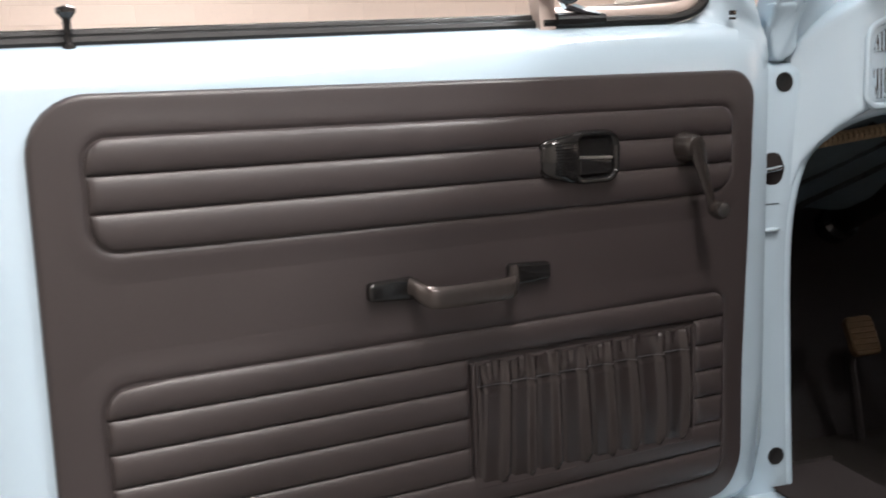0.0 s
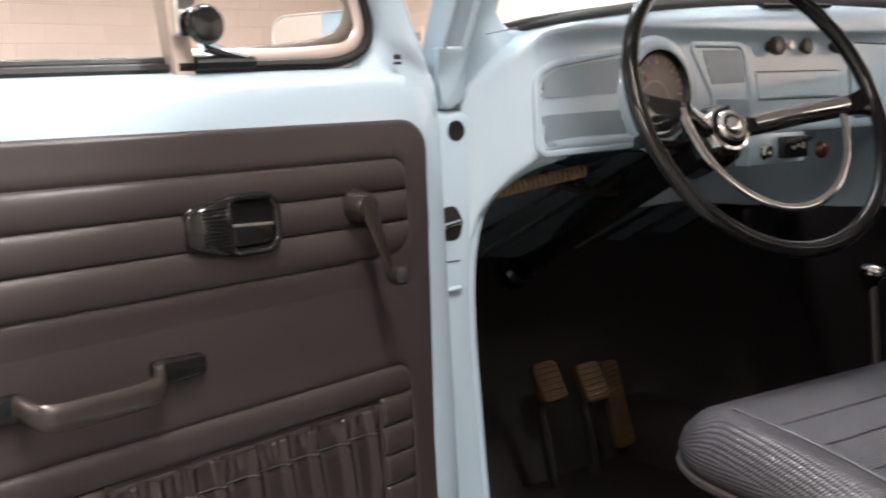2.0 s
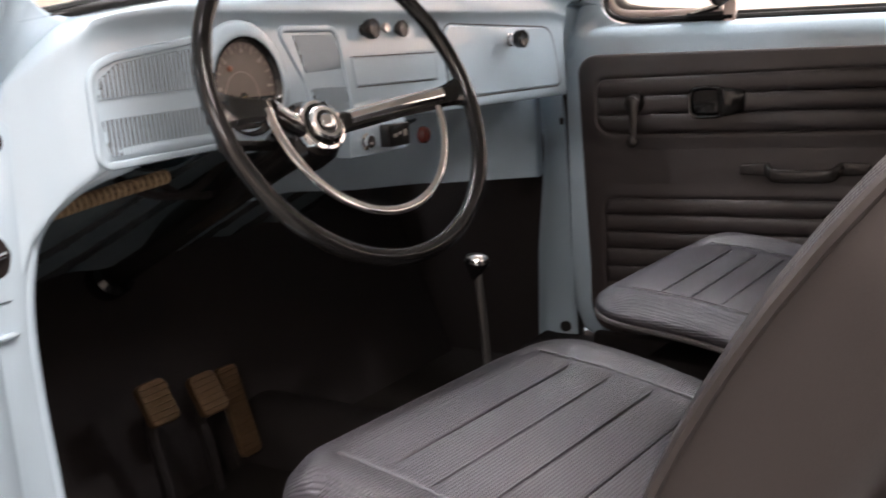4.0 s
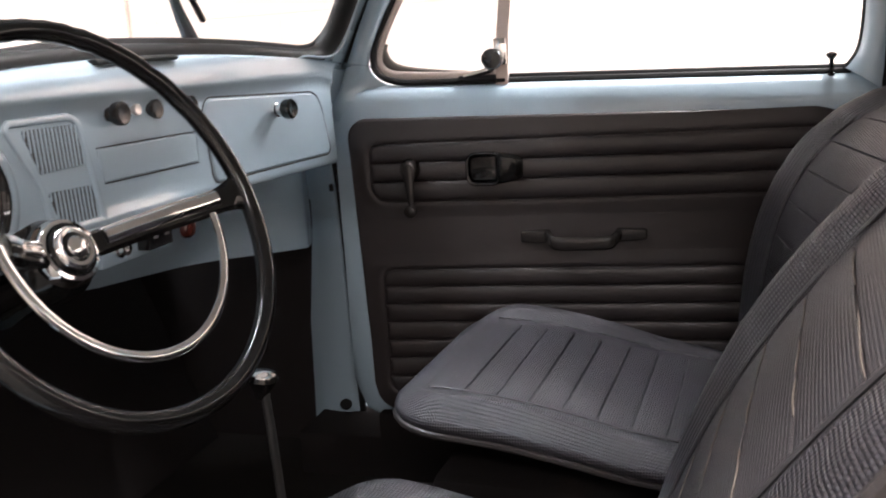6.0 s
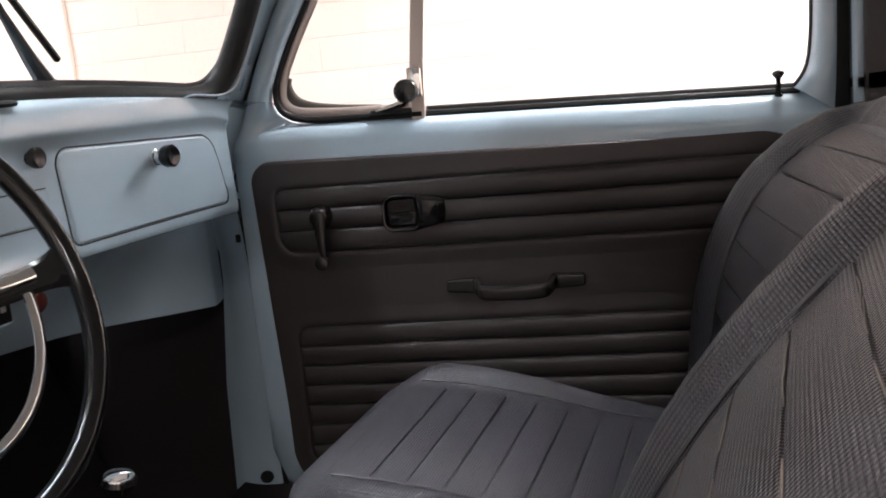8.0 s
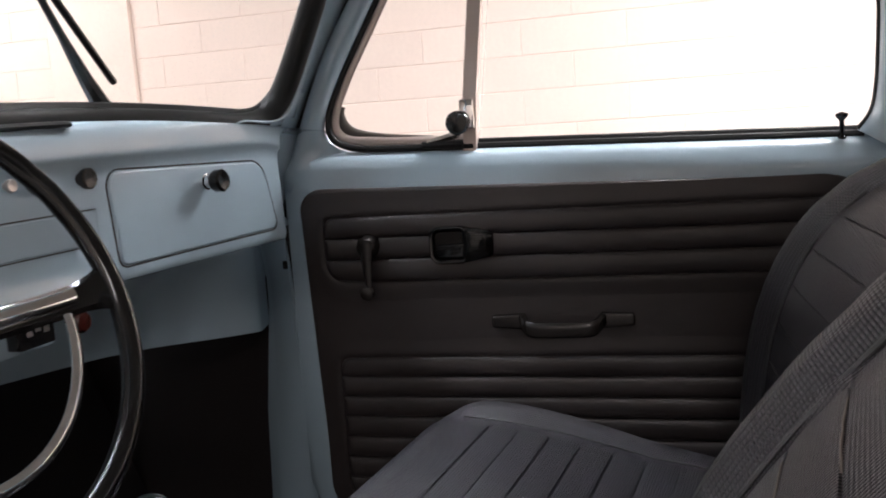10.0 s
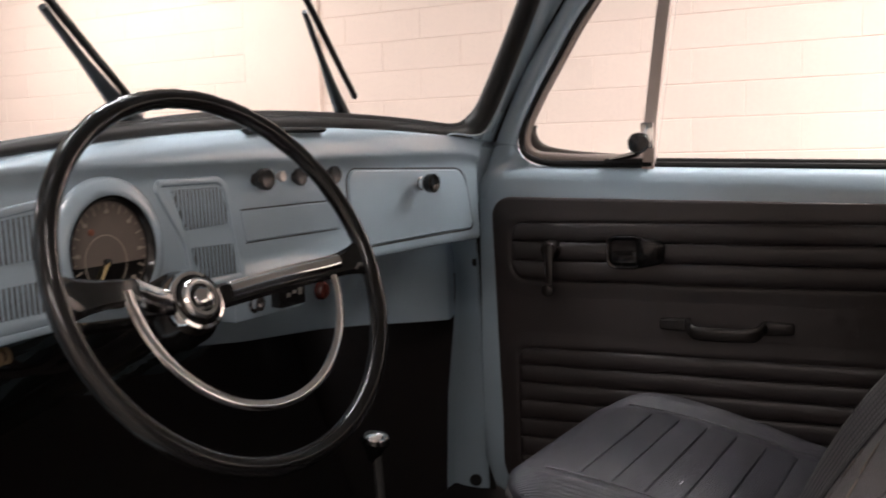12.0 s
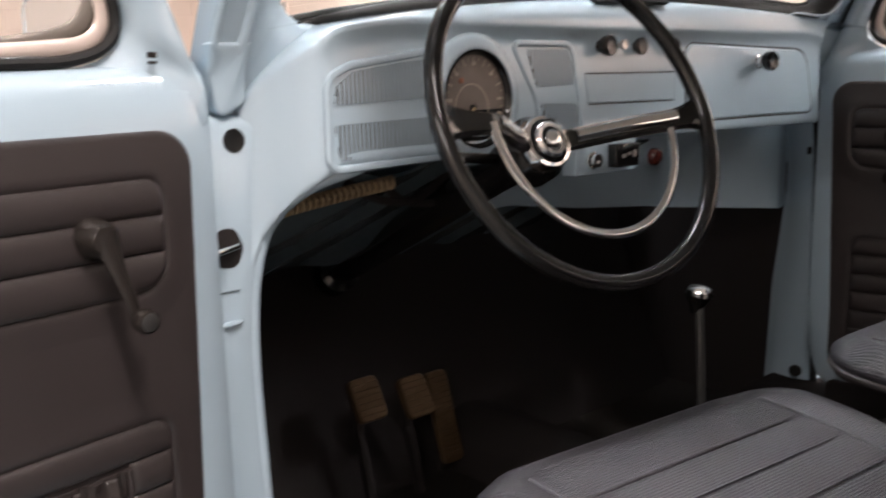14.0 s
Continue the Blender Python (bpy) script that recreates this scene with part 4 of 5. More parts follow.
sheet(bm, toe, 4, 12, (0, 0.02, 0))
part("toe_board", bm, CARPET, body)
for s in (-1, 1):
    bm = BM()
    xk = 0.590 if s < 0 else 0.640
    box(bm, s * xk, s * (xk + 0.03), 0.222 if s < 0 else 0.195, 0.68, 0.28, 0.96)
    part("kick_board", bm, CARPET, body, smooth=False)

# panel under the dashboard
bm = BM()


def under_z(x):
    pts = ((-0.60, 0.84), (-0.40, 0.815), (-0.20, 0.800), (-0.06, 0.808), (0.1, 0.786), (0.3, 0.768), (0.50, 0.742), (0.58, 0.73))
    for (a, za), (b, zb) in zip(pts, pts[1:]):
        if x <= b:
            return za + (zb - za) * (x - a) / (b - a)
    return 0.73


def under(u, v):
    x = -0.58 + 1.215 * u
    z0, z1 = under_z(x) - 0.012 * min(1, max(0, (0.55 - x) / 0.15)), 0.905
    z = z0 + (z1 - z0) * v
    y = 0.215 + 0.035 * min(1, max(0, (0.56 - x) / 0.14)) - 0.006 * x + 0.03 * math.exp(-((x - 0.40) / 0.10) ** 2) * math.sin(math.pi * v) + 0.030 * max(0, (x - 0.50) / 0.10)
    y += 0.095 * (1 - v) * min(1, max(0, (0.55 - x) / 0.15))
    if x < -0.1:
        y += 0.06 * min(1, (-0.1 - x) / 0.15)
    return (x, y, z)


sheet(bm, under, 48, 10, (0, 0.004, 0))
part("under_panel", bm, PAINT, body)

# ---- dashboard ----
dash = thing("dashboard", (0, 0.2, 0.90), "light blue painted metal dashboard with round gauge", "dashboard")
bm = BM()


def dash_section(x):
    y = face_y(x)
    gy, gz = glass_y(x), glass_z(x)
    drop = max(0.0, (abs(x) - 0.40) / 0.2) ** 2 * 0.030
    fall = 0.060 * max(0.0, (-x - 0.520) / 0.08) ** 1.6
    t = 1.044 - drop - fall
    zl = 0.902
    lip = min(1.0, max(0.0, (x + 0.575) / 0.13))
    low = lip * (1 - 0.75 * min(1.0, max(0.0, x / 0.1)))
    if x < -0.484:
        zl -= 0.115 * min(1, (-x - 0.484) / 0.12) ** 3.6
    if x > 0.43:
        t -= 0.012 * ((x - 0.43) / 0.06) ** 2
    pts = [(gy + 0.06, zl + 0.012), (y + 0.020, zl + 0.004), (y + 0.004, zl), (y + 0.002 - 0.003 * low, zl + 0.002), (y + 0.001 - 0.0042 * low, zl + 0.008), (y - 0.0025 * low, zl + 0.014), (y, zl + 0.018)]
    pts += [(y + 0.004 * k / 8, zl + 0.018 + (t - zl - 0.018) * k / 8) for k in range(1, 8)]
    pts += [(y + 0.004 - 0.001 * lip, t), (y + 0.004 - 0.006 * lip, t + 0.005), (y + 0.005 - 0.008 * lip, t + 0.011)]
    y2, z2 = gy - 0.016, gz - 0.004 - fall
    if x < -0.5:
        y2 = max(y2, post_y(z2) - 0.003, y + 0.004)
    y1, z1 = y + 0.005 - 0.008 * lip, t + 0.011
    for k in range(1, 9):
        a = k / 8 * math.pi / 2
        pts.append((y1 + (y2 - y1) * (1 - math.cos(a)), z1 + (z2 - z1) * math.sin(a)))
    pts.append((max(gy, y2) + 0.02, gz - 0.002 - fall))
    return [(x, a, b) for a, b in pts]


rows = [dash_section(x) for x in [-0.604 + 1.07 * k / 84 for k in range(85)] + [0.466 + 0.026 * k / 12 for k in range(1, 13)] + [0.56]]
rings(bm, [r + [(r[0][0], r[-1][1] + 0.01, r[-1][2] - 0.03), (r[0][0], r[0][1] + 0.02, r[0][2] + 0.02)] for r in rows])
part("dash_panel", bm, PAINT, dash, sharp=60)


def dash_frame(x, z, lift=0.0):
    """A frame on the face of the dashboard, z towards the seats."""
    slope = (face_y(x + 0.01) - face_y(x - 0.01)) / 0.02
    n = Vector((slope, -1, 0.03)).normalized()
    f = (z - 0.92) / (1.044 - 0.92)
    p = Vector((x, face_y(x) + 0.004 * f, z)) + n * lift
    return frame_of(p, n)


def on_dash(u, v, h=0.0):
    slope = (face_y(u + 0.01) - face_y(u - 0.01)) / 0.02
    n = Vector((slope, -1, 0.03)).normalized()
    f = (v - 0.92) / (1.044 - 0.92)
    return Vector((u, face_y(u) + 0.004 * f, v)) + n * h


def dash_plate(bm, poly, h0, h1, bevel):
    poly = densify(poly)
    loops = [[on_dash(p.x, p.y, h0) for p in poly]]
    for k in range(4):
        a = k / 3 * math.pi / 2
        loops.append([on_dash(p.x, p.y, h1 - bevel * (1 - math.sin(a))) for p in inset(poly, bevel * (1 - math.cos(a)))])
    rings(bm, loops, cap1=False)
    top = inset(poly, bevel)
    u0, u1 = min(p.x for p in top), max(p.x for p in top)
    cols = []
    n = max(6, int((u1 - u0) / 0.006))
    for k in range(n + 1):
        u = u0 + 1e-5 + (u1 - u0 - 2e-5) * k / n
        cut = [a.y + (b.y - a.y) * (u - a.x) / (b.x - a.x) for a, b in zip(top, top[1:] + top[:1]) if (a.x - u) * (b.x - u) < 0]
        if len(cut) < 2:
            continue
        cols.append([bm.verts.new(on_dash(u, min(cut) + (max(cut) - min(cut)) * j / 4, h1)) for j in range(5)])
    for a, b in zip(cols, cols[1:]):
        for j in range(4):
            bm.faces.new((a[j], b[j], b[j + 1], a[j + 1]))


def dash_ring(bm, poly, width, h, h0=0.0):
    """A raised border along an outline."""
    poly = densify(poly)
    loops = []
    for o, hh in ((-width / 2, h0), (-width * 0.35, h0 + h * 0.7), (0, h0 + h), (width * 0.35, h0 + h * 0.7), (width / 2, h0)):
        loops.append([on_dash(p.x, p.y, hh) for p in inset(poly, o)])
    rings(bm, loops, False, False)


# glove box
gb = rpoly([(0.112, 1.036), (0.43, 1.026), (0.452, 0.921), (0.118, 0.919)], [0.022, 0.035, 0.012, 0.014], 8)
bm = BM()
dash_ring(bm, inset(gb, -0.0004), 0.0024, 0.0010)
part("lid_gap", bm, GRILLEDARK, dash, "dark gap round the glove box lid")
bm = BM()
dash_plate(bm, inset(gb, 0.0015), -0.004, 0.0030, 0.003)
lid = part("glove_box_lid", bm, PAINT, dash, "light blue glove box lid", sharp=60)
m = dash_frame(0.292, 1.006, 0.003)
bm = BM()
lathe(bm, [(0.011, 0), (0.011, 0.006), (0.009, 0.007), (0.009, 0.014), (0.007, 0.015)], m, 20)
part("lock_collar", bm, CHROME, lid, "ribbed chrome collar")
bm = BM()
lathe(bm, [(0.008, 0.014), (0.013, 0.017), (0.015, 0.021), (0.015, 0.031), (0.012, 0.034), (0.008, 0.033), (0.0, 0.032)], m, 24)
part("lock_knob", bm, BLACKPLASTIC, lid, "black lock knob")


# air grilles
def grille(name_label, outline, slots, pitch):
    bm = BM()
    dash_ring(bm, outline, 0.009, 0.0035)
    fr = part("air_grille", bm, PAINT, dash, name_label)
    for corners in slots:
        poly = [Vector(p) for p in corners]
        # flat dark plate in place of the shade deep in the slot
        bm = BM()
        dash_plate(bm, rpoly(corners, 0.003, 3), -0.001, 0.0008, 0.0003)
        part("slot_shade", bm, GRILLEDARK, fr)
        xa, xb = min(p.x for p in poly), max(p.x for p in poly)
        n = int((xb - xa) / pitch)
        for k in range(n):
            xc = xa + (k + 0.5) * (xb - xa) / n
            cut = [a.y + (b.y - a.y) * (xc - a.x) / (b.x - a.x) for a, b in zip(poly, poly[1:] + poly[:1]) if (a.x - xc) * (b.x - xc) < 0]
            if len(cut) < 2 or max(cut) - min(cut) < 0.006:
                continue
            z0, z1 = min(cut), max(cut)
            bm = BM()
            w = pitch * 0.27
            a = [on_dash(x, z, 0.0) for x, z in ((xc - w, z0), (xc + w, z0), (xc + w, z1), (xc - w, z1))]
            b = [on_dash(x, z, 0.0018) for x, z in ((xc - w * 0.7, z0), (xc + w * 0.7, z0), (xc + w * 0.7, z1), (xc - w * 0.7, z1))]
            rings(bm, [a, b], False, True)
            part("slat", bm, PAINT, fr, smooth=False)


left_outline = rpoly([(-0.541, 0.994), (-0.510, 1.006), (-0.375, 1.024), (-0.375, 0.903), (-0.543, 0.900)], [0.022, 0.05, 0.004, 0.004, 0.014], 8)
grille("light blue slotted air grille beside the gauge", left_outline, [[(-0.528, 0.986), (-0.505, 1.000), (-0.437, 1.009), (-0.385, 1.014), (-0.385, 0.970), (-0.534, 0.966)], [(-0.534, 0.946), (-0.385, 0.949), (-0.385, 0.912), (-0.529, 0.909)]], 0.0058)
mid_outline = rpoly([(-0.250, 1.032), (-0.136, 1.032), (-0.113, 0.904), (-0.200, 0.904), (-0.208, 0.965)], [0.006, 0.020, 0.012, 0.006, 0.05], 6)
grille("narrow light blue slotted air grille", mid_outline, [[(-0.224, 1.024), (-0.141, 1.024), (-0.132, 0.979), (-0.206, 0.977)], [(-0.200, 0.957), (-0.129, 0.955), (-0.123, 0.912), (-0.185, 0.911)]], 0.0060)

# blank radio panel
bm = BM()
rp = rpoly([(-0.112, 0.993), (0.092, 0.993), (0.090, 0.953), (-0.106, 0.953)], 0.004, 4)
for za, xa, xb in ((0.9935, -0.110, 0.090), (0.9525, -0.104, 0.088)):
    dash_plate(bm, rpoly([(xa, za - 0.0008), (xb, za - 0.0008), (xb, za + 0.0008), (xa, za + 0.0008)], 0.0006, 2), -0.001, 0.0008, 0.0002)
part("panel_gap", bm, GRILLEDARK, dash)
bm = BM()
dash_plate(bm, inset(rp, 0.001), -0.003, 0.0014, 0.0014)
part("blank_radio_panel", bm, PAINT, dash, "blank light blue radio panel", sharp=60)


def knob(name, x, z, r, length, mat, label):
    m = dash_frame(x, z)
    bm = BM()
    lathe(bm, [(r * 0.62, 0.0), (r * 0.62, length * 0.35), (r * 0.95, length * 0.45), (r, length * 0.55), (r, length * 0.9), (r * 0.85, length), (r * 0.4, length * 0.96), (0, length * 0.95)], m, 24)
    return part(name, bm, mat, dash, label)


for x, r, ln in ((-0.078, 0.0138, 0.022), (0.000, 0.0120, 0.014), (0.073, 0.0120, 0.016)):
    knob("control_knob", x, 1.029, r, ln, CRANK, "brown-black round control knob")
knob("warning_button", -0.034, 1.031, 0.0070, 0.010, STEEL, "small bright button")

# gauge
m = dash_frame(-0.321, 0.966)
R = 0.056
mp = m @ Matrix.Translation((-0.006, -0.010, 0))
bm = BM()
lathe_pts = [(R + 0.022, -0.002), (R + 0.0205, 0.003), (R + 0.016, 0.0068), (R + 0.009, 0.0092), (R + 0.004, 0.0098), (R + 0.0012, 0.0085), (R, 0.003), (R - 0.001, -0.001)]
loops = [[m @ Vector((r * math.cos(k / 40 * 2 * math.pi), r * math.sin(k / 40 * 2 * math.pi), h)) for k in range(40)] for r, h in lathe_pts]
rings(bm, loops, False, False)
gauge = part("speedometer", bm, PAINT, dash, "round dark speedometer in a light blue surround")
bm = BM()
lathe(bm, [(R, -0.002), (R, 0.0012), (0.0, 0.0012)], m, 40)
part("dial", bm, DIAL, gauge, "dark dial")
bm = BM()
loops = [[m @ Vector((r * math.cos(k / 40 * 2 * math.pi), r * math.sin(k / 40 * 2 * math.pi), h)) for k in range(40)] for r, h in ((R + 0.0018, 0.0098), (R - 0.0006, 0.0094), (R - 0.0026, 0.007), (R - 0.0042, 0.003), (R - 0.0035, 0.001))]
rings(bm, loops, False, False)
part("bezel", bm, BLACKPLASTIC, gauge)
bm = BM()
for k in range(25):
    a = radians(225 - k * 270 / 24)
    long = k % 2 == 0
    r0, r1 = R - 0.008 - (0.007 if long else 0.003), R - 0.006
    w = 0.0009 if long else 0.0005
    c, s = math.cos(a), math.sin(a)
    vs = [bm.verts.new(m @ Vector((r * c - q * s, r * s + q * c, 0.0024))) for r, q in ((r0, -w), (r1, -w), (r1, w), (r0, w))]
    bm.faces.new(vs)
loops = [[mp @ Vector((r * math.cos(k / 40 * 2 * math.pi), r * math.sin(k / 40 * 2 * math.pi), 0.0024)) for k in range(40)] for r in (0.0286, 0.0272)]
rings(bm, loops, False, False)
part("dial_scale", bm, DIALMARK, gauge, smooth=False)
for k in range(7):
    a = radians(225 - k * 45)
    bm = BM()
    slab_m(bm, [Vector(p) for p in ((-0.0026, -0.0019), (0.0026, -0.0019), (0.0026, 0.0019), (-0.0026, 0.0019))], m @ Matrix.Translation((0.0415 * math.cos(a), 0.0415 * math.sin(a), 0.0026)), 0.0008, 0.0002, 1)
    part("number_bar", bm, DIALMARK, gauge, smooth=False)
bm = BM()
low = [Vector(((R - 0.005) * math.cos(a), (R - 0.005) * math.sin(a))) for a in [radians(194 + 152 * k / 20) for k in range(21)]]
slab_m(bm, low, m @ Matrix.Translation((0, 0, 0.0018)), 0.001, 0.0002, 1)
part("dial_window", bm, BLACKPLASTIC, gauge, "black lower half of the dial")
bm = BM()
a = radians(238)
tube(bm, [mp @ Vector((0, 0, 0.005)), mp @ Vector((0.036 * math.cos(a), 0.036 * math.sin(a), 0.005))], [0.0022, 0.0008], 6)
part("needle", bm, NEEDLE, gauge, "yellow needle")
bm = BM()
lathe(bm, [(0.004, 0.002), (0.004, 0.006), (0.0, 0.007)], mp, 14)
part("needle_cap", bm, BLACKPLASTIC, gauge)
bm = BM()
lathe(bm, [(0.0035, 0.0015), (0.0035, 0.003), (0.0, 0.0035)], m @ Matrix.Translation((-0.022, 0.022, 0)), 10)
part("tell_tale", bm, ORANGE, gauge)

# defroster slot, lower switches
bm = BM()
pa = [Vector((x, glass_y(x) - 0.032, glass_z(x) - 0.0075)) for x in (-0.085, -0.04, 0.01, 0.065)]
tube(bm, pa, 0.0085, 8, squash=0.45)
part("defroster_slot", bm, RUBBER, dash, "black defroster outlet")
m = frame_of((-0.105, 0.148, 0.878), (0, -1, 0))
bm = BM()
box(bm, -0.135, 0.0, 0.150, 0.175, 0.858, 0.904, 0.003)
part("switch_bracket", bm, PAINT, dash, "light blue switch bracket")
bm = BM()
lathe(bm, [(0.012, 0.0), (0.012, 0.004), (0.009, 0.006), (0.009, 0.012), (0.004, 0.012), (0.0, 0.008)], m, 20)
part("ignition_lock", bm, CHROME, dash, "chrome ignition lock")
bm = BM()
box(bm, -0.068, -0.018, 0.132, 0.150, 0.866, 0.898, 0.002)
sw = part("switch_box", bm, BLACKPLASTIC, dash, "small black switch box with pale marks")
bm = BM()
for k in range(3):
    box(bm, -0.058 + k * 0.012, -0.051 + k * 0.012, 0.1308, 0.1325, 0.879 + 0.003 * (k % 2), 0.884 + 0.002 * k)
part("mark_bars", bm, STEEL, sw, smooth=False)
bm = BM()
lathe(bm, [(0.013, 0.0), (0.013, 0.006), (0.010, 0.010), (0.0, 0.012)], frame_of((0.038, 0.150, 0.873), (0, -1, 0)), 20)
part("hazard_knob", bm, RED, dash, "red translucent knob")

# tan corrugated air duct under the dashboard edge
duct = thing("air_duct", (-0.47, 0.24, 0.87), "tan ribbed paper air duct under the dashboard", "duct")
bm = BM()
def duct_at(f):
    return Vector((-0.566 + 0.170 * f, 0.214 + 0.004 * math.sin(3 * f), 0.853 + 0.018 * f))


# core coloured dark so that the gaps between the tan ribs look shaded
tube(bm, [duct_at(k / 20) for k in range(21)], 0.0055, 12)
hose = part("hose", bm, CRANK, duct, "dark core standing in for shade between the duct's ribs")
for k in range(20):
    a, b = duct_at((k + 0.15) / 20), duct_at((k + 0.72) / 20)
    bm = BM()
    tube(bm, [a, a.lerp(b, 0.12), a.lerp(b, 0.88), b], [0.0056, 0.0088, 0.0088, 0.0056], 14)
    part("rib", bm, DUCT, hose, sharp=30)

# cable loom under the dashboard
loom = thing("cable_loom", (-0.4, 0.25, 0.8), "black cables and blue-grey liner under the dashboard", "cables")
rnd = random.Random(4)
bm = BM()


def liner(u, v):
    x = -0.594 + 0.74 * u
    return (x, 0.235 + 0.245 * v + 0.006 * math.sin(12 * u + 4 * v), 0.878 - 0.155 * v + 0.016 * u * (1 - v) + 0.005 * math.sin(17 * u + 2 * v) * (1 - v) + 0.004 * math.sin(37 * u + 9 * v))


sheet(bm, liner, 40, 16, (0, 0.003, 0.003))
part("liner", bm, LINER, loom, "wrinkled blue-grey liner")
for k in range(2):
    bm = BM()
    x0 = -0.44 + 0.05 * k
    pts = smooth_path([(x0, 0.25, 0.872), (x0 + 0.05, 0.25 + 0.01 * k, 0.846 - 0.008 * k), (x0 + 0.12, 0.26, 0.840 - 0.006 * k), (x0 + 0.18, 0.26, 0.872)], 6)
    tube(bm, pts, 0.005 + 0.002 * rnd.random(), 7)
    part("cable", bm, CARPET, loom)

# ---- steering ----
NRM = Vector((-0.1356, -0.901, 0.412)).normalized()
WC = Vector((-0.306, -0.001, 0.948))
WM = frame_of(WC, NRM)
wheel = thing("steering_wheel", WC - NRM * 0.06, "black steering wheel with chrome horn ring", "steering wheel")
bm = BM()
RR = 0.186
tube(bm, [WM @ Vector((RR * math.cos(a), RR * math.sin(a), 0.0004 * math.sin(28 * a) * (math.sin(a) > 0.3))) for a in [2 * math.pi * k / 112 for k in range(112)]], [0.0098 + (0.0004 * math.cos(56 * 2 * math.pi * k / 112) if 18 < k < 40 else 0) for k in range(112)], 14, closed=True)
part("rim", bm, BLACKPLASTIC, wheel, "glossy black rim")
for s in (-1, 1):
    bm = BM()
    pts = smooth_path([(0.020, -0.005, -0.066), (0.06, -0.0045, -0.050), (0.10, -0.005, -0.032), (0.140, -0.006, -0.018), (0.184, -0.004, -0.002)] if s > 0 else [(-0.030, -0.003, -0.066), (-0.06, 0.0, -0.050), (-0.09, 0.003, -0.030), (-0.112, 0.004, -0.020), (-0.184, 0.002, -0.002)], 5)
    loops = []
    n = len(pts)
    for i, p in enumerate(pts):
        w = 0.013 + 0.018 * max(0, (i / n - 0.75) / 0.25) ** 2
        t = 0.007
        loops.append([WM @ (p + Vector(q)) for q in ((0, -w, t * 0.3), (0, -w * 0.7, t), (0, w * 0.7, t), (0, w, t * 0.3), (0, w * 0.8, -t), (0, -w * 0.8, -t))])
    rings(bm, loops)
    sp = part("spoke", bm, BLACKPLASTIC, wheel, "black spoke")
    bm = BM()
    loops = []
    for i, p in enumerate(pts[2:17 if s > 0 else 13]):
        arc = [(0, 0.003 + 0.0105 * math.sin(a), 0.0020 + 0.0095 * math.cos(a)) for a in [radians(-80 + 160 * k / 9) for k in range(10)]]
        loops.append([WM @ (p + Vector(q)) for q in [(0, -0.0075, -0.002)] + arc + [(0, 0.0135, -0.002)]])
    rings(bm, loops)
    part("spoke_trim", bm, CHROME, sp, "bright chrome spoke trim", sharp=60)
bm = BM()
pts = []
for k in range(41):
    a = math.pi + math.pi * k / 40
    pts.append(Vector((0.015 + 0.127 * math.cos(a), -0.001 - 0.005 * math.cos(a) + 0.129 * math.sin(a), -0.014 - 0.002 * abs(math.sin(a)))))
tube(bm, [WM @ p for p in pts], 0.0055, 10, squash=0.5, up=NRM)
part("horn_ring", bm, CHROME, wheel, "chrome half horn ring")
HM = WM @ Matrix.Translation((-0.006, -0.005, -0.012))
bm = BM()
lathe(bm, [(0.040, -0.090), (0.039, -0.068), (0.034, -0.060), (0.030, -0.052), (0.026, -0.052)], HM, 32)
part("hub", bm, BLACKPLASTIC, wheel, "black hub")
bm = BM()
lathe(bm, [(0.0325, -0.064), (0.0335, -0.058), (0.0325, -0.050), (0.0300, -0.046), (0.0265, -0.045), (0.0255, -0.048), (0.012, -0.049), (0, -0.049)], HM, 40)
part("hub_cap", bm, CHROME, wheel, "chrome horn button ring")
bm = BM()
lathe(bm, [(0.0256, -0.0475), (0.0250, -0.0440), (0.020, -0.0400), (0.012, -0.0370), (0.0, -0.0358)], HM, 32)
eb = part("emblem_ground", bm, BLACKPLASTIC, wheel, "black round emblem ground")
bm = BM()
lathe(bm, [(0.0215, -0.0412), (0.0208, -0.0392), (0.0182, -0.0375), (0.0165, -0.0380)], HM, 28)
lathe(bm, [(0.0105, -0.0372), (0.0100, -0.0356), (0.0065, -0.0338), (0.0, -0.0332)], HM, 24)
part("emblem", bm, CHROME, eb, "plain bright emblem shape")
bm = BM()
AX = -NRM
c0 = WC + AX * 0.075
tube(bm, [c0, c0 + AX * 0.10, c0 + AX * 0.56, c0 + AX * 0.565, c0 + AX * 0.60, c0 + AX * 0.605], [0.030, 0.026, 0.023, 0.034, 0.034, 0.018], 20)
part("column", bm, BLACKPLASTIC, wheel, "black steering column")
bm = BM()
st = c0 + AX * 0.05
tube(bm, smooth_path([st, st + Vector((-0.06, -0.01, 0.004)), st + Vector((-0.135, -0.022, 0.012))], 4), [0.006] * 8 + [0.008], 8)
part("stalk", bm, BLACKPLASTIC, wheel, "black indicator stalk")

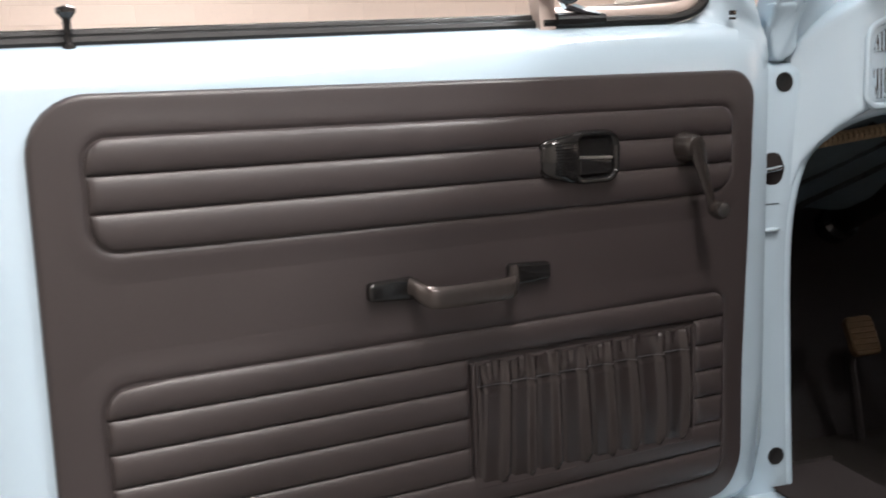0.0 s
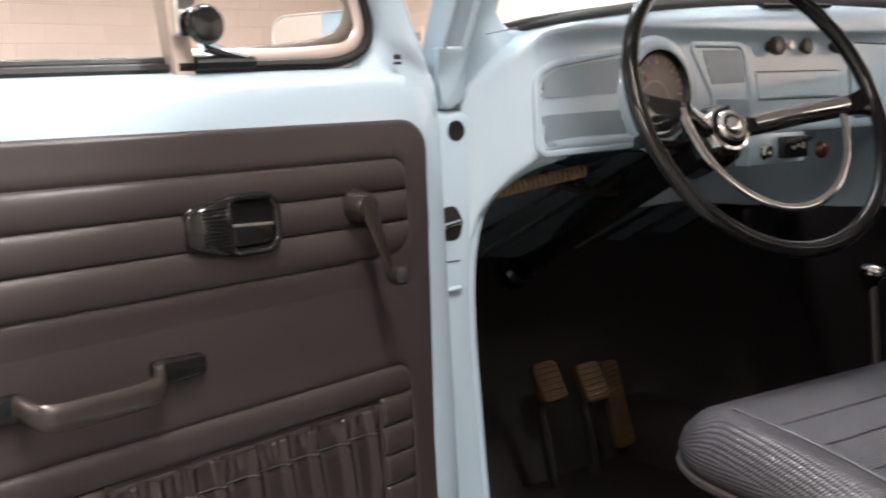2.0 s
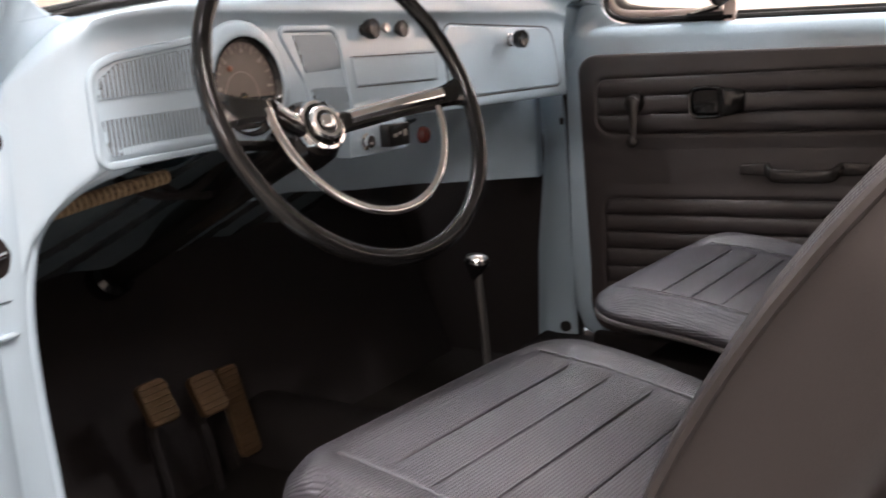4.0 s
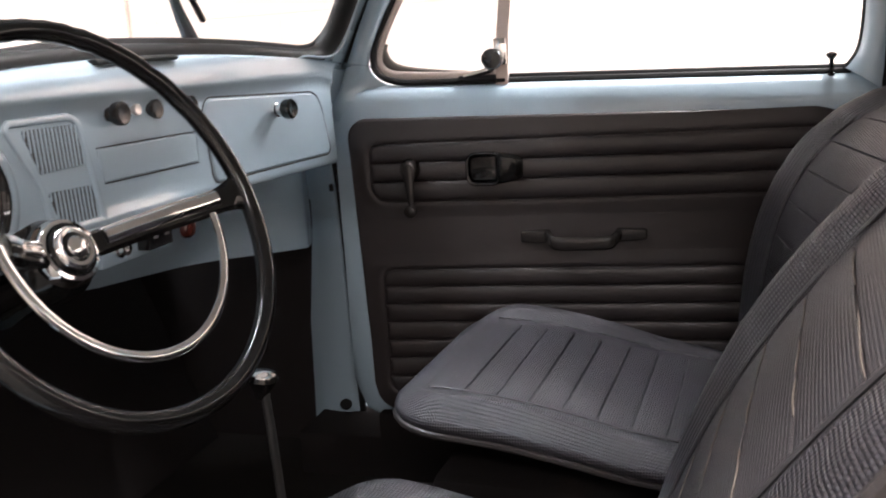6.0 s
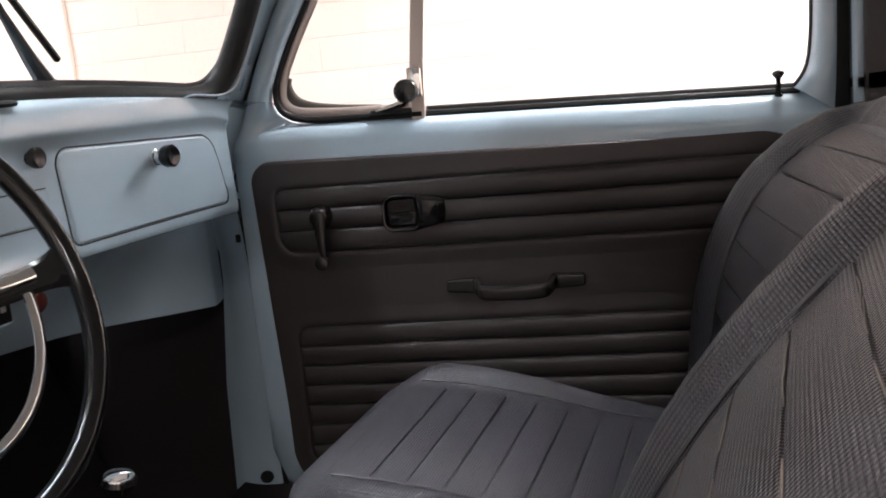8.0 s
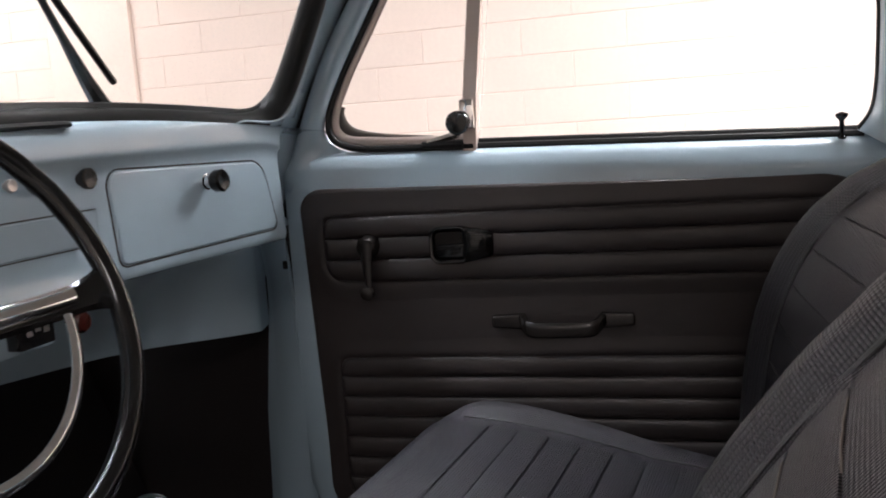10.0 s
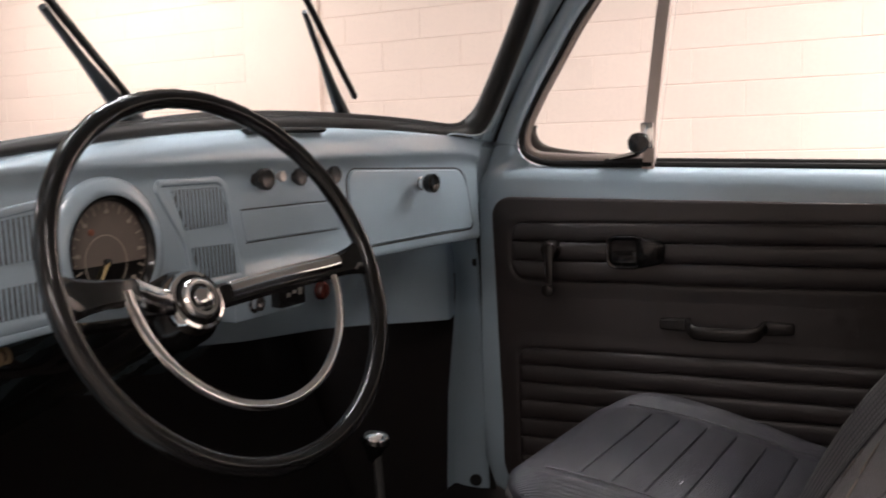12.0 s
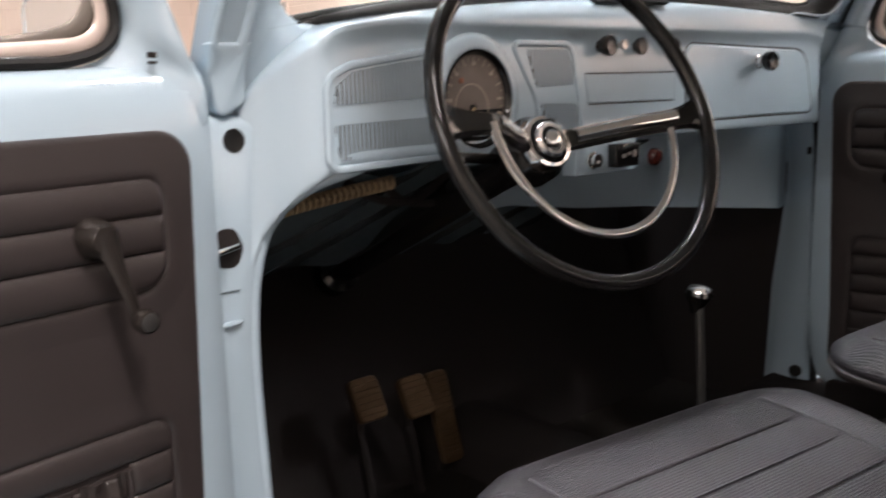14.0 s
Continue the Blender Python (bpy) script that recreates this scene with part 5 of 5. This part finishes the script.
# ---- pedals, gear lever ----
def pedal(x, y, z, w, h, tilt, label, long_one=False):
    ob = thing("pedal", (x, y, z - h), label, "pedal", "pedals of the car")
    m = frame_of((x, y, z - h / 2), (0, -math.cos(tilt), math.sin(tilt)))
    bm = BM()
    slab_m(bm, rpoly([(-w / 2, -h / 2), (w / 2, -h / 2), (w / 2, h / 2), (-w / 2, h / 2)], 0.012), m, 0.012, 0.004)
    pad = part("pad", bm, PEDALRUBBER, ob, "brown worn rubber pad")
    n = int(h / 0.009)
    for k in range(1, n):
        v = -h / 2 + k * h / n
        bm = BM()
        tube(bm, [m @ Vector((-w * 0.42, v, 0.0)), m @ Vector((w * 0.42, v, 0.0))], 0.0016, 5)
        part("rib", bm, PEDALRUBBER, pad)
    bm = BM()
    if long_one:
        tube(bm, [(x, y + 0.02, z - h), (x, y + 0.02, 0.31)], 0.008, 8)
    else:
        tube(bm, smooth_path([(x, y + 0.014, z - h * 0.6), (x, y + 0.03, z - h * 1.3), (x, y + 0.02, 0.40), (x, y + 0.0, 0.31)], 5), 0.009, 8)
    part("arm", bm, CARPET, ob, "black pedal arm")


pedal(-0.250, 0.470, 0.535, 0.056, 0.070, 0.5, "clutch pedal with brown rubber pad")
pedal(-0.150, 0.470, 0.515, 0.056, 0.070, 0.5, "brake pedal with brown rubber pad")
pedal(-0.070, 0.490, 0.497, 0.046, 0.160, 0.30, "long accelerator pedal with brown rubber tread", True)

lever = thing("gear_lever", (-0.058, -0.004, 0.40), "gear lever with thin metal stick and bright-capped black knob", "gear lever")
KN = Vector((-0.060, 0.006, 0.707))
bm = BM()
tube(bm, smooth_path([(-0.058, -0.004, 0.42), (-0.058, -0.003, 0.50), (-0.059, 0.001, 0.62), KN], 5), 0.0055, 10)
part("stick", bm, DULLSTEEL, lever, "thin dull metal stick")
bm = BM()
m = frame_of(KN, (-0.03, -0.2, 1), (0, 1, 0))
lathe(bm, [(0.007, -0.024), (0.010, -0.014), (0.016, -0.003), (0.0185, 0.002), (0.016, 0.007)], m, 24)
kb = part("knob", bm, BLACKPLASTIC, lever, "black round knob")
bm = BM()
lathe(bm, [(0.0168, 0.005), (0.0150, 0.0085), (0.009, 0.0105), (0, 0.011)], m, 24)
part("cap", bm, CHROME, kb, "bright cap")
bm = BM()
lathe(bm, [(0.05, 0), (0.045, 0.012), (0.025, 0.035), (0.010, 0.055), (0.007, 0.06)], Matrix.Translation((-0.058, -0.004, 0.385)), 20)
part("boot", bm, RUBBER, lever, "black rubber boot")


# ---- seats ----
def seat(label, cx, front, zf, back_y, back_z, lean, yaw, worn=False, step=0.0485, far_side=0.016, thick=1.0):
    """Bucket seat: cushion on a dark base, and a backrest, both with cross-sewn pleats."""
    ob = thing("bucket_seat", (cx, front - 0.3, 0.31), label, "seat", "front seats", m=Matrix.Translation((cx, front, 0)) @ pose(0, 0, 0, 0, 0, yaw) @ Matrix.Translation((-cx, -front, 0)))
    W, D = 0.46, 0.50
    slope = 0.07
    plan = densify(rpoly([(cx - W / 2, front), (cx + W / 2, front), (cx + W / 2 - 0.02, front - D), (cx - W / 2 + 0.02, front - D)], [0.09, 0.09, 0.05, 0.05], 8), 0.03)

    def top_z(y, x=None):
        u = (front - y) / D
        z = zf - slope * u + 0.010 * math.sin(math.pi * min(1, u * 1.6))
        if x is not None:
            z += (0.016 if x < cx else far_side) * min(1, max(0, (abs(x - cx) - 0.15) / 0.05)) * math.sin(math.pi * min(1, 0.12 + u * (1.05 if x < cx else 0.76))) ** 0.5 * (1 - 0.42 * u)
        return z

    bm = BM()
    loops = []
    for o, dz in ((0.018, -0.052), (0.006, -0.047), (0.000, -0.041), (-0.003, -0.031), (0.0, -0.021), (0.010, -0.010), (0.025, -0.0025), (0.042, 0.0), (0.060, 0.0)):
        loops.append([(p.x, p.y, top_z(p.y, p.x if o >= 0.022 else None) + dz * thick) for p in inset(plan, o)])
    vs = rings(bm, loops, cap1=False)
    inner = [v.co.copy() for v in vs[-1]]
    n = len(inner)
    for f in (0.85, 0.6, 0.3, 0.05):
        row = []
        for p in inner:
            x, y = cx + (p.x - cx) * f, front - D * 0.5 + (p.y - front + D * 0.5) * f
            row.append(bm.verts.new((x, y, top_z(y, x) - 0.001)))
        prev = vs[-1]
        for i in range(n):
            bm.faces.new((prev[i], prev[(i + 1) % n], row[(i + 1) % n], row[i]))
        vs.append(row)
    bm.faces.new(vs[-1])
    cu = part("cushion", bm, SEATVINYL, ob, "charcoal woven vinyl cushion", sharp=80)
    bm = BM()
    tube(bm, [(p.x, p.y, top_z(p.y) - 0.045 * thick) for p in inset(plan, -0.001)], 0.0045, 7, closed=True)
    part("lower_piping", bm, SMOOTHVINYL, cu)
    px0, px1 = cx - 0.160, cx + 0.160
    for s, xx in ((-1, px0), (1, px1)):
        bm = BM()
        tube(bm, [(xx, front - 0.055 - k * 0.4 / 20, top_z(front - 0.055 - k * 0.4 / 20, xx) + 0.0010) for k in range(21)], 0.0016, 6)
        part("side_seam", bm, SEAM, cu, "pale stitched seam")
    for k in range(int(0.437 / step)):
        ya, yb = front - 0.055 - k * step, front - 0.055 - (k + 1) * step + 0.0015
        bm = BM()
        pillow(bm, (px0 + 0.002, px1 - 0.002, yb, ya), (0, 0, 0, 0), 0.0036, lambda u, v, h: (u, v, top_z(v, u) - 0.0018 + h), power=0.22)
        part("pleat", bm, SEATVINYL, cu)
    # base and runners
    bm = BM()
    box(bm, cx - 0.19, cx + 0.19, front - 0.46, front - 0.05, 0.40, zf - 0.115, 0.02)
    part("seat_base", bm, CARPET, ob, "black seat frame")
    for s in (-1, 1):
        bm = BM()
        box(bm, cx + s * 0.17 - 0.012, cx + s * 0.17 + 0.012, front - 0.5, front + 0.03, 0.31, 0.41, 0.003)
        part("runner", bm, RUBBER, ob)
    # backrest
    H, T = 0.50, 0.105
    spine = [(0.0, 0.0)]

    def lean_at(v):
        return radians(lean[0] + lean[1] * min(lean[3], max(0, v)) ** lean[2])

    for k in range(140):
        a = lean_at(k * 0.005 - 0.1)
        spine.append((spine[-1][0] - 0.005 * math.sin(a), spine[-1][1] + 0.005 * math.cos(a)))
    outline = densify(rpoly([(-W / 2 + 0.01, -0.06), (W / 2 - 0.01, -0.06), (W / 2 - 0.005, H * 0.6), (W / 2 - 0.05, H), (-W / 2 + 0.05, H), (-W / 2 + 0.005, H * 0.6)], [0.04, 0.04, 0.2, 0.12, 0.12, 0.2], 8), 0.03)

    def back(u, v, h):
        k = min(138.0, max(0.0, (v + 0.1) / 0.005))
        i, f = int(k), k - int(k)
        a = lean_at(v)
        y = spine[i][0] + (spine[i + 1][0] - spine[i][0]) * f - spine[20][0]
        z = spine[i][1] + (spine[i + 1][1] - spine[i][1]) * f - spine[20][1]
        roll = min(1.0, max(0.0, (abs(u) - 0.148) / 0.082, (v - 0.425) / 0.075))
        h += 0.005 * math.cos(math.pi * u / W) + (lean[5] + (0.021 - lean[5]) * min(1.0, max(0.0, (u + 0.1) / 0.2))) * math.sin(math.pi * roll) ** 0.8 * min(1.0, max(lean[6], lean[6] + v / 0.28))
        return Vector((cx + u - lean[4] * h, back_y + lean[4] * u + y + h * math.cos(a), back_z + z + h * math.sin(a)))

    bm = BM()
    loops = []
    for o, h in ((0.06, -T), (0.03, -T), (0.012, -T + 0.010), (0.003, -T + 0.03), (0.0, -T + 0.095), (0.0, -0.006)):
        loops.append([back(p.x, p.y, h) for p in inset(outline, o)])
    rings(bm, loops, cap1=False)
    part("back_shell", bm, SMOOTHVINYL, ob, "smooth dark vinyl seat back", sharp=80)
    bm = BM()
    loops = []
    for o, h in ((0.0, -0.006), (0.003, -0.004), (0.012, 0.0), (0.020, 0.003), (0.030, 0.004), (0.040, 0.004), (0.05, 0.005)):
        loops.append([back(p.x, p.y, h) for p in inset(outline, o)])
    vs = rings(bm, loops, cap0=False, cap1=False)
    last = [p for p in inset(outline, 0.05)]
    n = len(last)
    for f in (0.92, 0.83, 0.78, 0.55, 0.3, 0.06):
        row = []
        for p in last:
            row.append(bm.verts.new(back(p.x * f, 0.20 + (p.y - 0.20) * f, 0.001)))
        prev = vs[-1]
        for i in range(n):
            bm.faces.new((prev[i], prev[(i + 1) % n], row[(i + 1) % n], row[i]))
        vs.append(row)
    bm.faces.new(vs[-1])
    br = part("backrest", bm, SEATVINYL, ob, "charcoal woven vinyl backrest", sharp=80)
    bm = BM()
    tube(bm, [back(p.x, p.y, -0.006) for p in inset(outline, -0.001)], 0.0042, 7, closed=True)
    part("back_piping", bm, SMOOTHVINYL, br, "dark piping along the edge")
    for s in (-1, 1):
        bm = BM()
        tube(bm, [back(s * 0.150, 0.0 + k * 0.42 / 20, 0.002) for k in range(21)], 0.0020, 6)
        part("side_seam", bm, SEAM, br)
    for k in range(8):
        va, vb = 0.03 + k * 0.0485, 0.03 + (k + 1) * 0.0485 - 0.0005
        bm = BM()
        pillow(bm, (-0.148, 0.148, va, vb), (0, 0, 0, 0), 0.0024, lambda u, v, h: back(u, v, h + 0.0004), power=0.22)
        part("pleat", bm, SEATVINYL, br)
        if worn and k:
            a0, a1 = -0.142 + 0.02 * ((k * 7) % 3), 0.139 - 0.012 * ((k * 5) % 4)
            gap = 0.012 * ((k * 4) % 5)
            for ua, ub in ((a0, a0 + 0.055 + gap), (-0.035 + gap, 0.022 + gap), (a1 - 0.075 + gap * 0.5, a1)):
                bm = BM()
                tube(bm, [back(ua + (ub - ua) * q / 12, va - 0.0003 + 0.0009 * math.sin(q * 0.4 + k * 2.3 + ua * 30), 0.0026) for q in range(13)], [0.0003] + [0.0007] * 11 + [0.0003], 6)
                part("worn_stitching", bm, CREASE, br, "pale worn stitching")
        elif k:
            bm = BM()
            tube(bm, [back(0.147 - 0.055 * q / 8, va - 0.0008 - 0.004 * (q / 8) ** 2 + 0.001, 0.0026) for q in range(9)], [0.0004] + [0.0008] * 6 + [0.0005, 0.0002], 6)
            part("stitching", bm, SEAM, br)
    return ob


seat("charcoal pleated driver's seat beside the open door", -0.385, -0.105, 0.655, -0.447, 0.64, (18, 70, 1, 0.5, 0, 0.001, 0.2), -6, True)
seat("charcoal pleated passenger seat beside the closed door", 0.262, -0.106, 0.645, -0.594, 0.62, (4, 395, 2, 0.45, 0.19, 0.021, 1.0), -3, False, 0.0432, 0.026, 0.74)

# ---- wipers ----
def wiper(base, tip, blade_a, blade_b):
    base, tip, blade_a, blade_b = (Vector(p) for p in (base, tip, blade_a, blade_b))
    ob = thing("windscreen_wiper", base, "dark windscreen wiper resting on the glass", "wiper", "windscreen wipers")
    bm = BM()
    lathe(bm, [(0.014, -0.02), (0.014, 0.004), (0.010, 0.012), (0, 0.013)], frame_of(base, (0, -0.4, 1), (0, 1, 0)), 16)
    part("pivot", bm, WIPER, ob)
    bm = BM()
    tube(bm, [base + Vector((0, 0, 0.005)), base.lerp(tip, 0.25), base.lerp(tip, 0.6), tip], [0.012, 0.009, 0.005, 0.004], 8)
    part("arm", bm, WIPER, ob)
    bm = BM()
    tube(bm, smooth_path([blade_a, blade_a.lerp(blade_b, 0.5), blade_b], 4), 0.0045, 6)
    part("blade", bm, RUBBER, ob)


wiper((0.181, 0.196, 1.108), (0.030, 0.150, 1.245), (0.177, 0.172, 1.140), (-0.060, 0.118, 1.312))
wiper((-0.214, 0.219, 1.100), (-0.375, 0.158, 1.205), (-0.232, 0.200, 1.125), (-0.460, 0.118, 1.262))

# ---- the garage ----
WX, YA, YB, XB = 4.5, -5.0, 9.5, -5.0


def plain_wall(name, x0, x1, y0, y1, label):
    bm = BM()
    box(bm, x0, x1, y0, y1, 0, CEIL)
    ob = finish(name, bm, PLAINWALL, smooth=False)
    return tagged(ob, label, "wall", kind="structure")


bm = BM()
box(bm, XB - 0.3, WX + 0.3, YA - 0.3, YB + 0.3, -0.1, 0)
tagged(finish("floor", bm, CONCRETE, smooth=False), "grey concrete garage floor", "floor", kind="structure")
bm = BM()
box(bm, XB - 0.3, WX + 0.3, YA - 0.3, YB + 0.3, CEIL, CEIL + 0.1)
tagged(finish("ceiling", bm, CEILWHITE, smooth=False), "plain dull grey ceiling", "ceiling", kind="structure")
plain_wall("wall_south", XB, WX, YA - 0.2, YA, "dull cream painted wall")
plain_wall("wall_west", XB - 0.2, XB, YA - 0.2, YB + 0.2, "dull cream painted wall")


def block_wall(name, origin, along, facing, length, near0, near1, label, skip=()):
    """A painted block wall in courses; the stretch near0 to near1 has single blocks as parts."""
    o, a, f = Vector(origin), Vector(along), Vector(facing)
    bm = BM()
    p = [o - f * 0.004, o + a * length - f * 0.004, o + a * length - f * 0.2, o - f * 0.2]
    lo = [bm.verts.new(q) for q in p]
    hi = [bm.verts.new(q + Vector((0, 0, CEIL))) for q in p]
    for i in range(4):
        j = (i + 1) % 4
        bm.faces.new((lo[i], lo[j], hi[j], hi[i]))
    bm.faces.new(hi)
    bm.faces.new(lo[::-1])
    wall = finish(name, bm, MORTAR, smooth=False)
    tagged(wall, label, "wall", kind="structure")
    BL, BH, J, JV = 0.597, 0.198, 0.005, 0.0018
    mesh = None
    rest = BM()
    count = 0

    def corners(l, h):
        e = 0.003
        back = [(0, 0, -0.02), (l, 0, -0.02), (l, h, -0.02), (0, h, -0.02)]
        mid = [(0, 0, -e), (l, 0, -e), (l, h, -e), (0, h, -e)]
        front = [(e, e, 0), (l - e, e, 0), (l - e, h - e, 0), (e, h - e, 0)]
        return back, mid, front

    for r in range(int(CEIL / BH)):
        x = -(BL / 2) * (r % 2)
        while x < length:
            x0, x1 = max(0, x), min(length, x + BL)
            spans = [(x0, x1)]
            for sa, sb in skip:
                spans = [q for u, v in spans for q in ((u, min(v, sa)), (max(u, sb), v)) if q[1] - q[0] > 0.02]
            for u, v in spans:
                full = abs((v - u) - BL) < 1e-6
                if full and near0 <= u and v <= near1 and 3 <= r <= 13 and count < 290:
                    if mesh is None:
                        tmp = BM()
                        rings(tmp, [[Vector(c[0] * a + Vector((0, 0, c[1])) + c[2] * f) for c in loop] for loop in corners(BL - JV, BH - J)], False, True)
                        bmesh.ops.recalc_face_normals(tmp, faces=tmp.faces)
                        mesh = bpy.data.meshes.new("block")
                        tmp.to_mesh(mesh)
                        tmp.free()
                        mesh.materials.append(BLOCK)
                    b = new("block", mesh)
                    b.parent = wall
                    b.location = o + a * (u + JV / 2) + Vector((0, 0, r * BH + J / 2)) + f * 0.0
                    count += 1
                else:
                    base = o + a * (u + JV / 2) + Vector((0, 0, r * BH + J / 2))
                    rings(rest, [[base + c[0] * a + Vector((0, 0, c[1])) + c[2] * f for c in loop] for loop in corners(v - u - JV, BH - J)], False, True)
            x += BL
    ob = finish("blocks", rest, BLOCK, wall, "cream painted blocks", smooth=False, inv=Matrix.Identity(4))
    tagged(ob, kind="stuff")
    return wall


PIL0, PIL1 = 3.27, 3.93
block_wall("wall_east", (WX, YA, 0), (0, 1, 0), (-1, 0, 0), YB - YA, 3.5, 13.5, "cream painted block wall with faint pink joints", [(PIL0 - YA, PIL1 - YA)])
block_wall("wall_north", (XB, YB, 0), (1, 0, 0), (0, -1, 0), WX - XB, 2.0, 8.5, "cream painted block wall across the end")
bm = BM()
box(bm, WX - 0.03, WX + 0.05, PIL0, PIL1, 0, CEIL, 0.004)
tagged(finish("pilaster", bm, BLOCK), "smooth cream pilaster in the block wall", "pilaster", kind="structure")

bm = BM()
sign = thing("wall_sign", (WX - 0.01, 8.05, 1.85), "small grey notice plate on the block wall", "sign")
box(bm, WX - 0.012, WX, 7.85, 8.30, 1.72, 2.02, 0.003)
part("plate", bm, BLOCK, sign)
for z in (1.78, 1.92):
    bm = BM()
    box(bm, WX - 0.016, WX - 0.010, 7.88, 8.27, z - 0.045, z + 0.045, 0.001)
    part("text_bar", bm, SIGN, sign, "grey unreadable text bar")

# ceiling lamps, all out of view, two of them added only to brighten parts
for lx, ly, sx, sy, watts, tint in LAMPS:
    lamp = thing("ceiling_lamp", (lx, ly, CEIL), "long white ceiling lamp with glowing diffuser, out of view", "ceiling lamp", "ceiling lamps")
    bm = BM()
    box(bm, lx - sx / 2 - 0.02, lx + sx / 2 + 0.02, ly - sy / 2 - 0.02, ly + sy / 2 + 0.02, CEIL - 0.05, CEIL, 0.005)
    part("body", bm, LAMPBODY, lamp)
    bm = BM()
    box(bm, lx - sx / 2, lx + sx / 2, ly - sy / 2, ly + sy / 2, CEIL - 0.075, CEIL - 0.05, 0.004)
    part("diffuser", bm, LAMPGLOW, lamp, "glowing white diffuser")
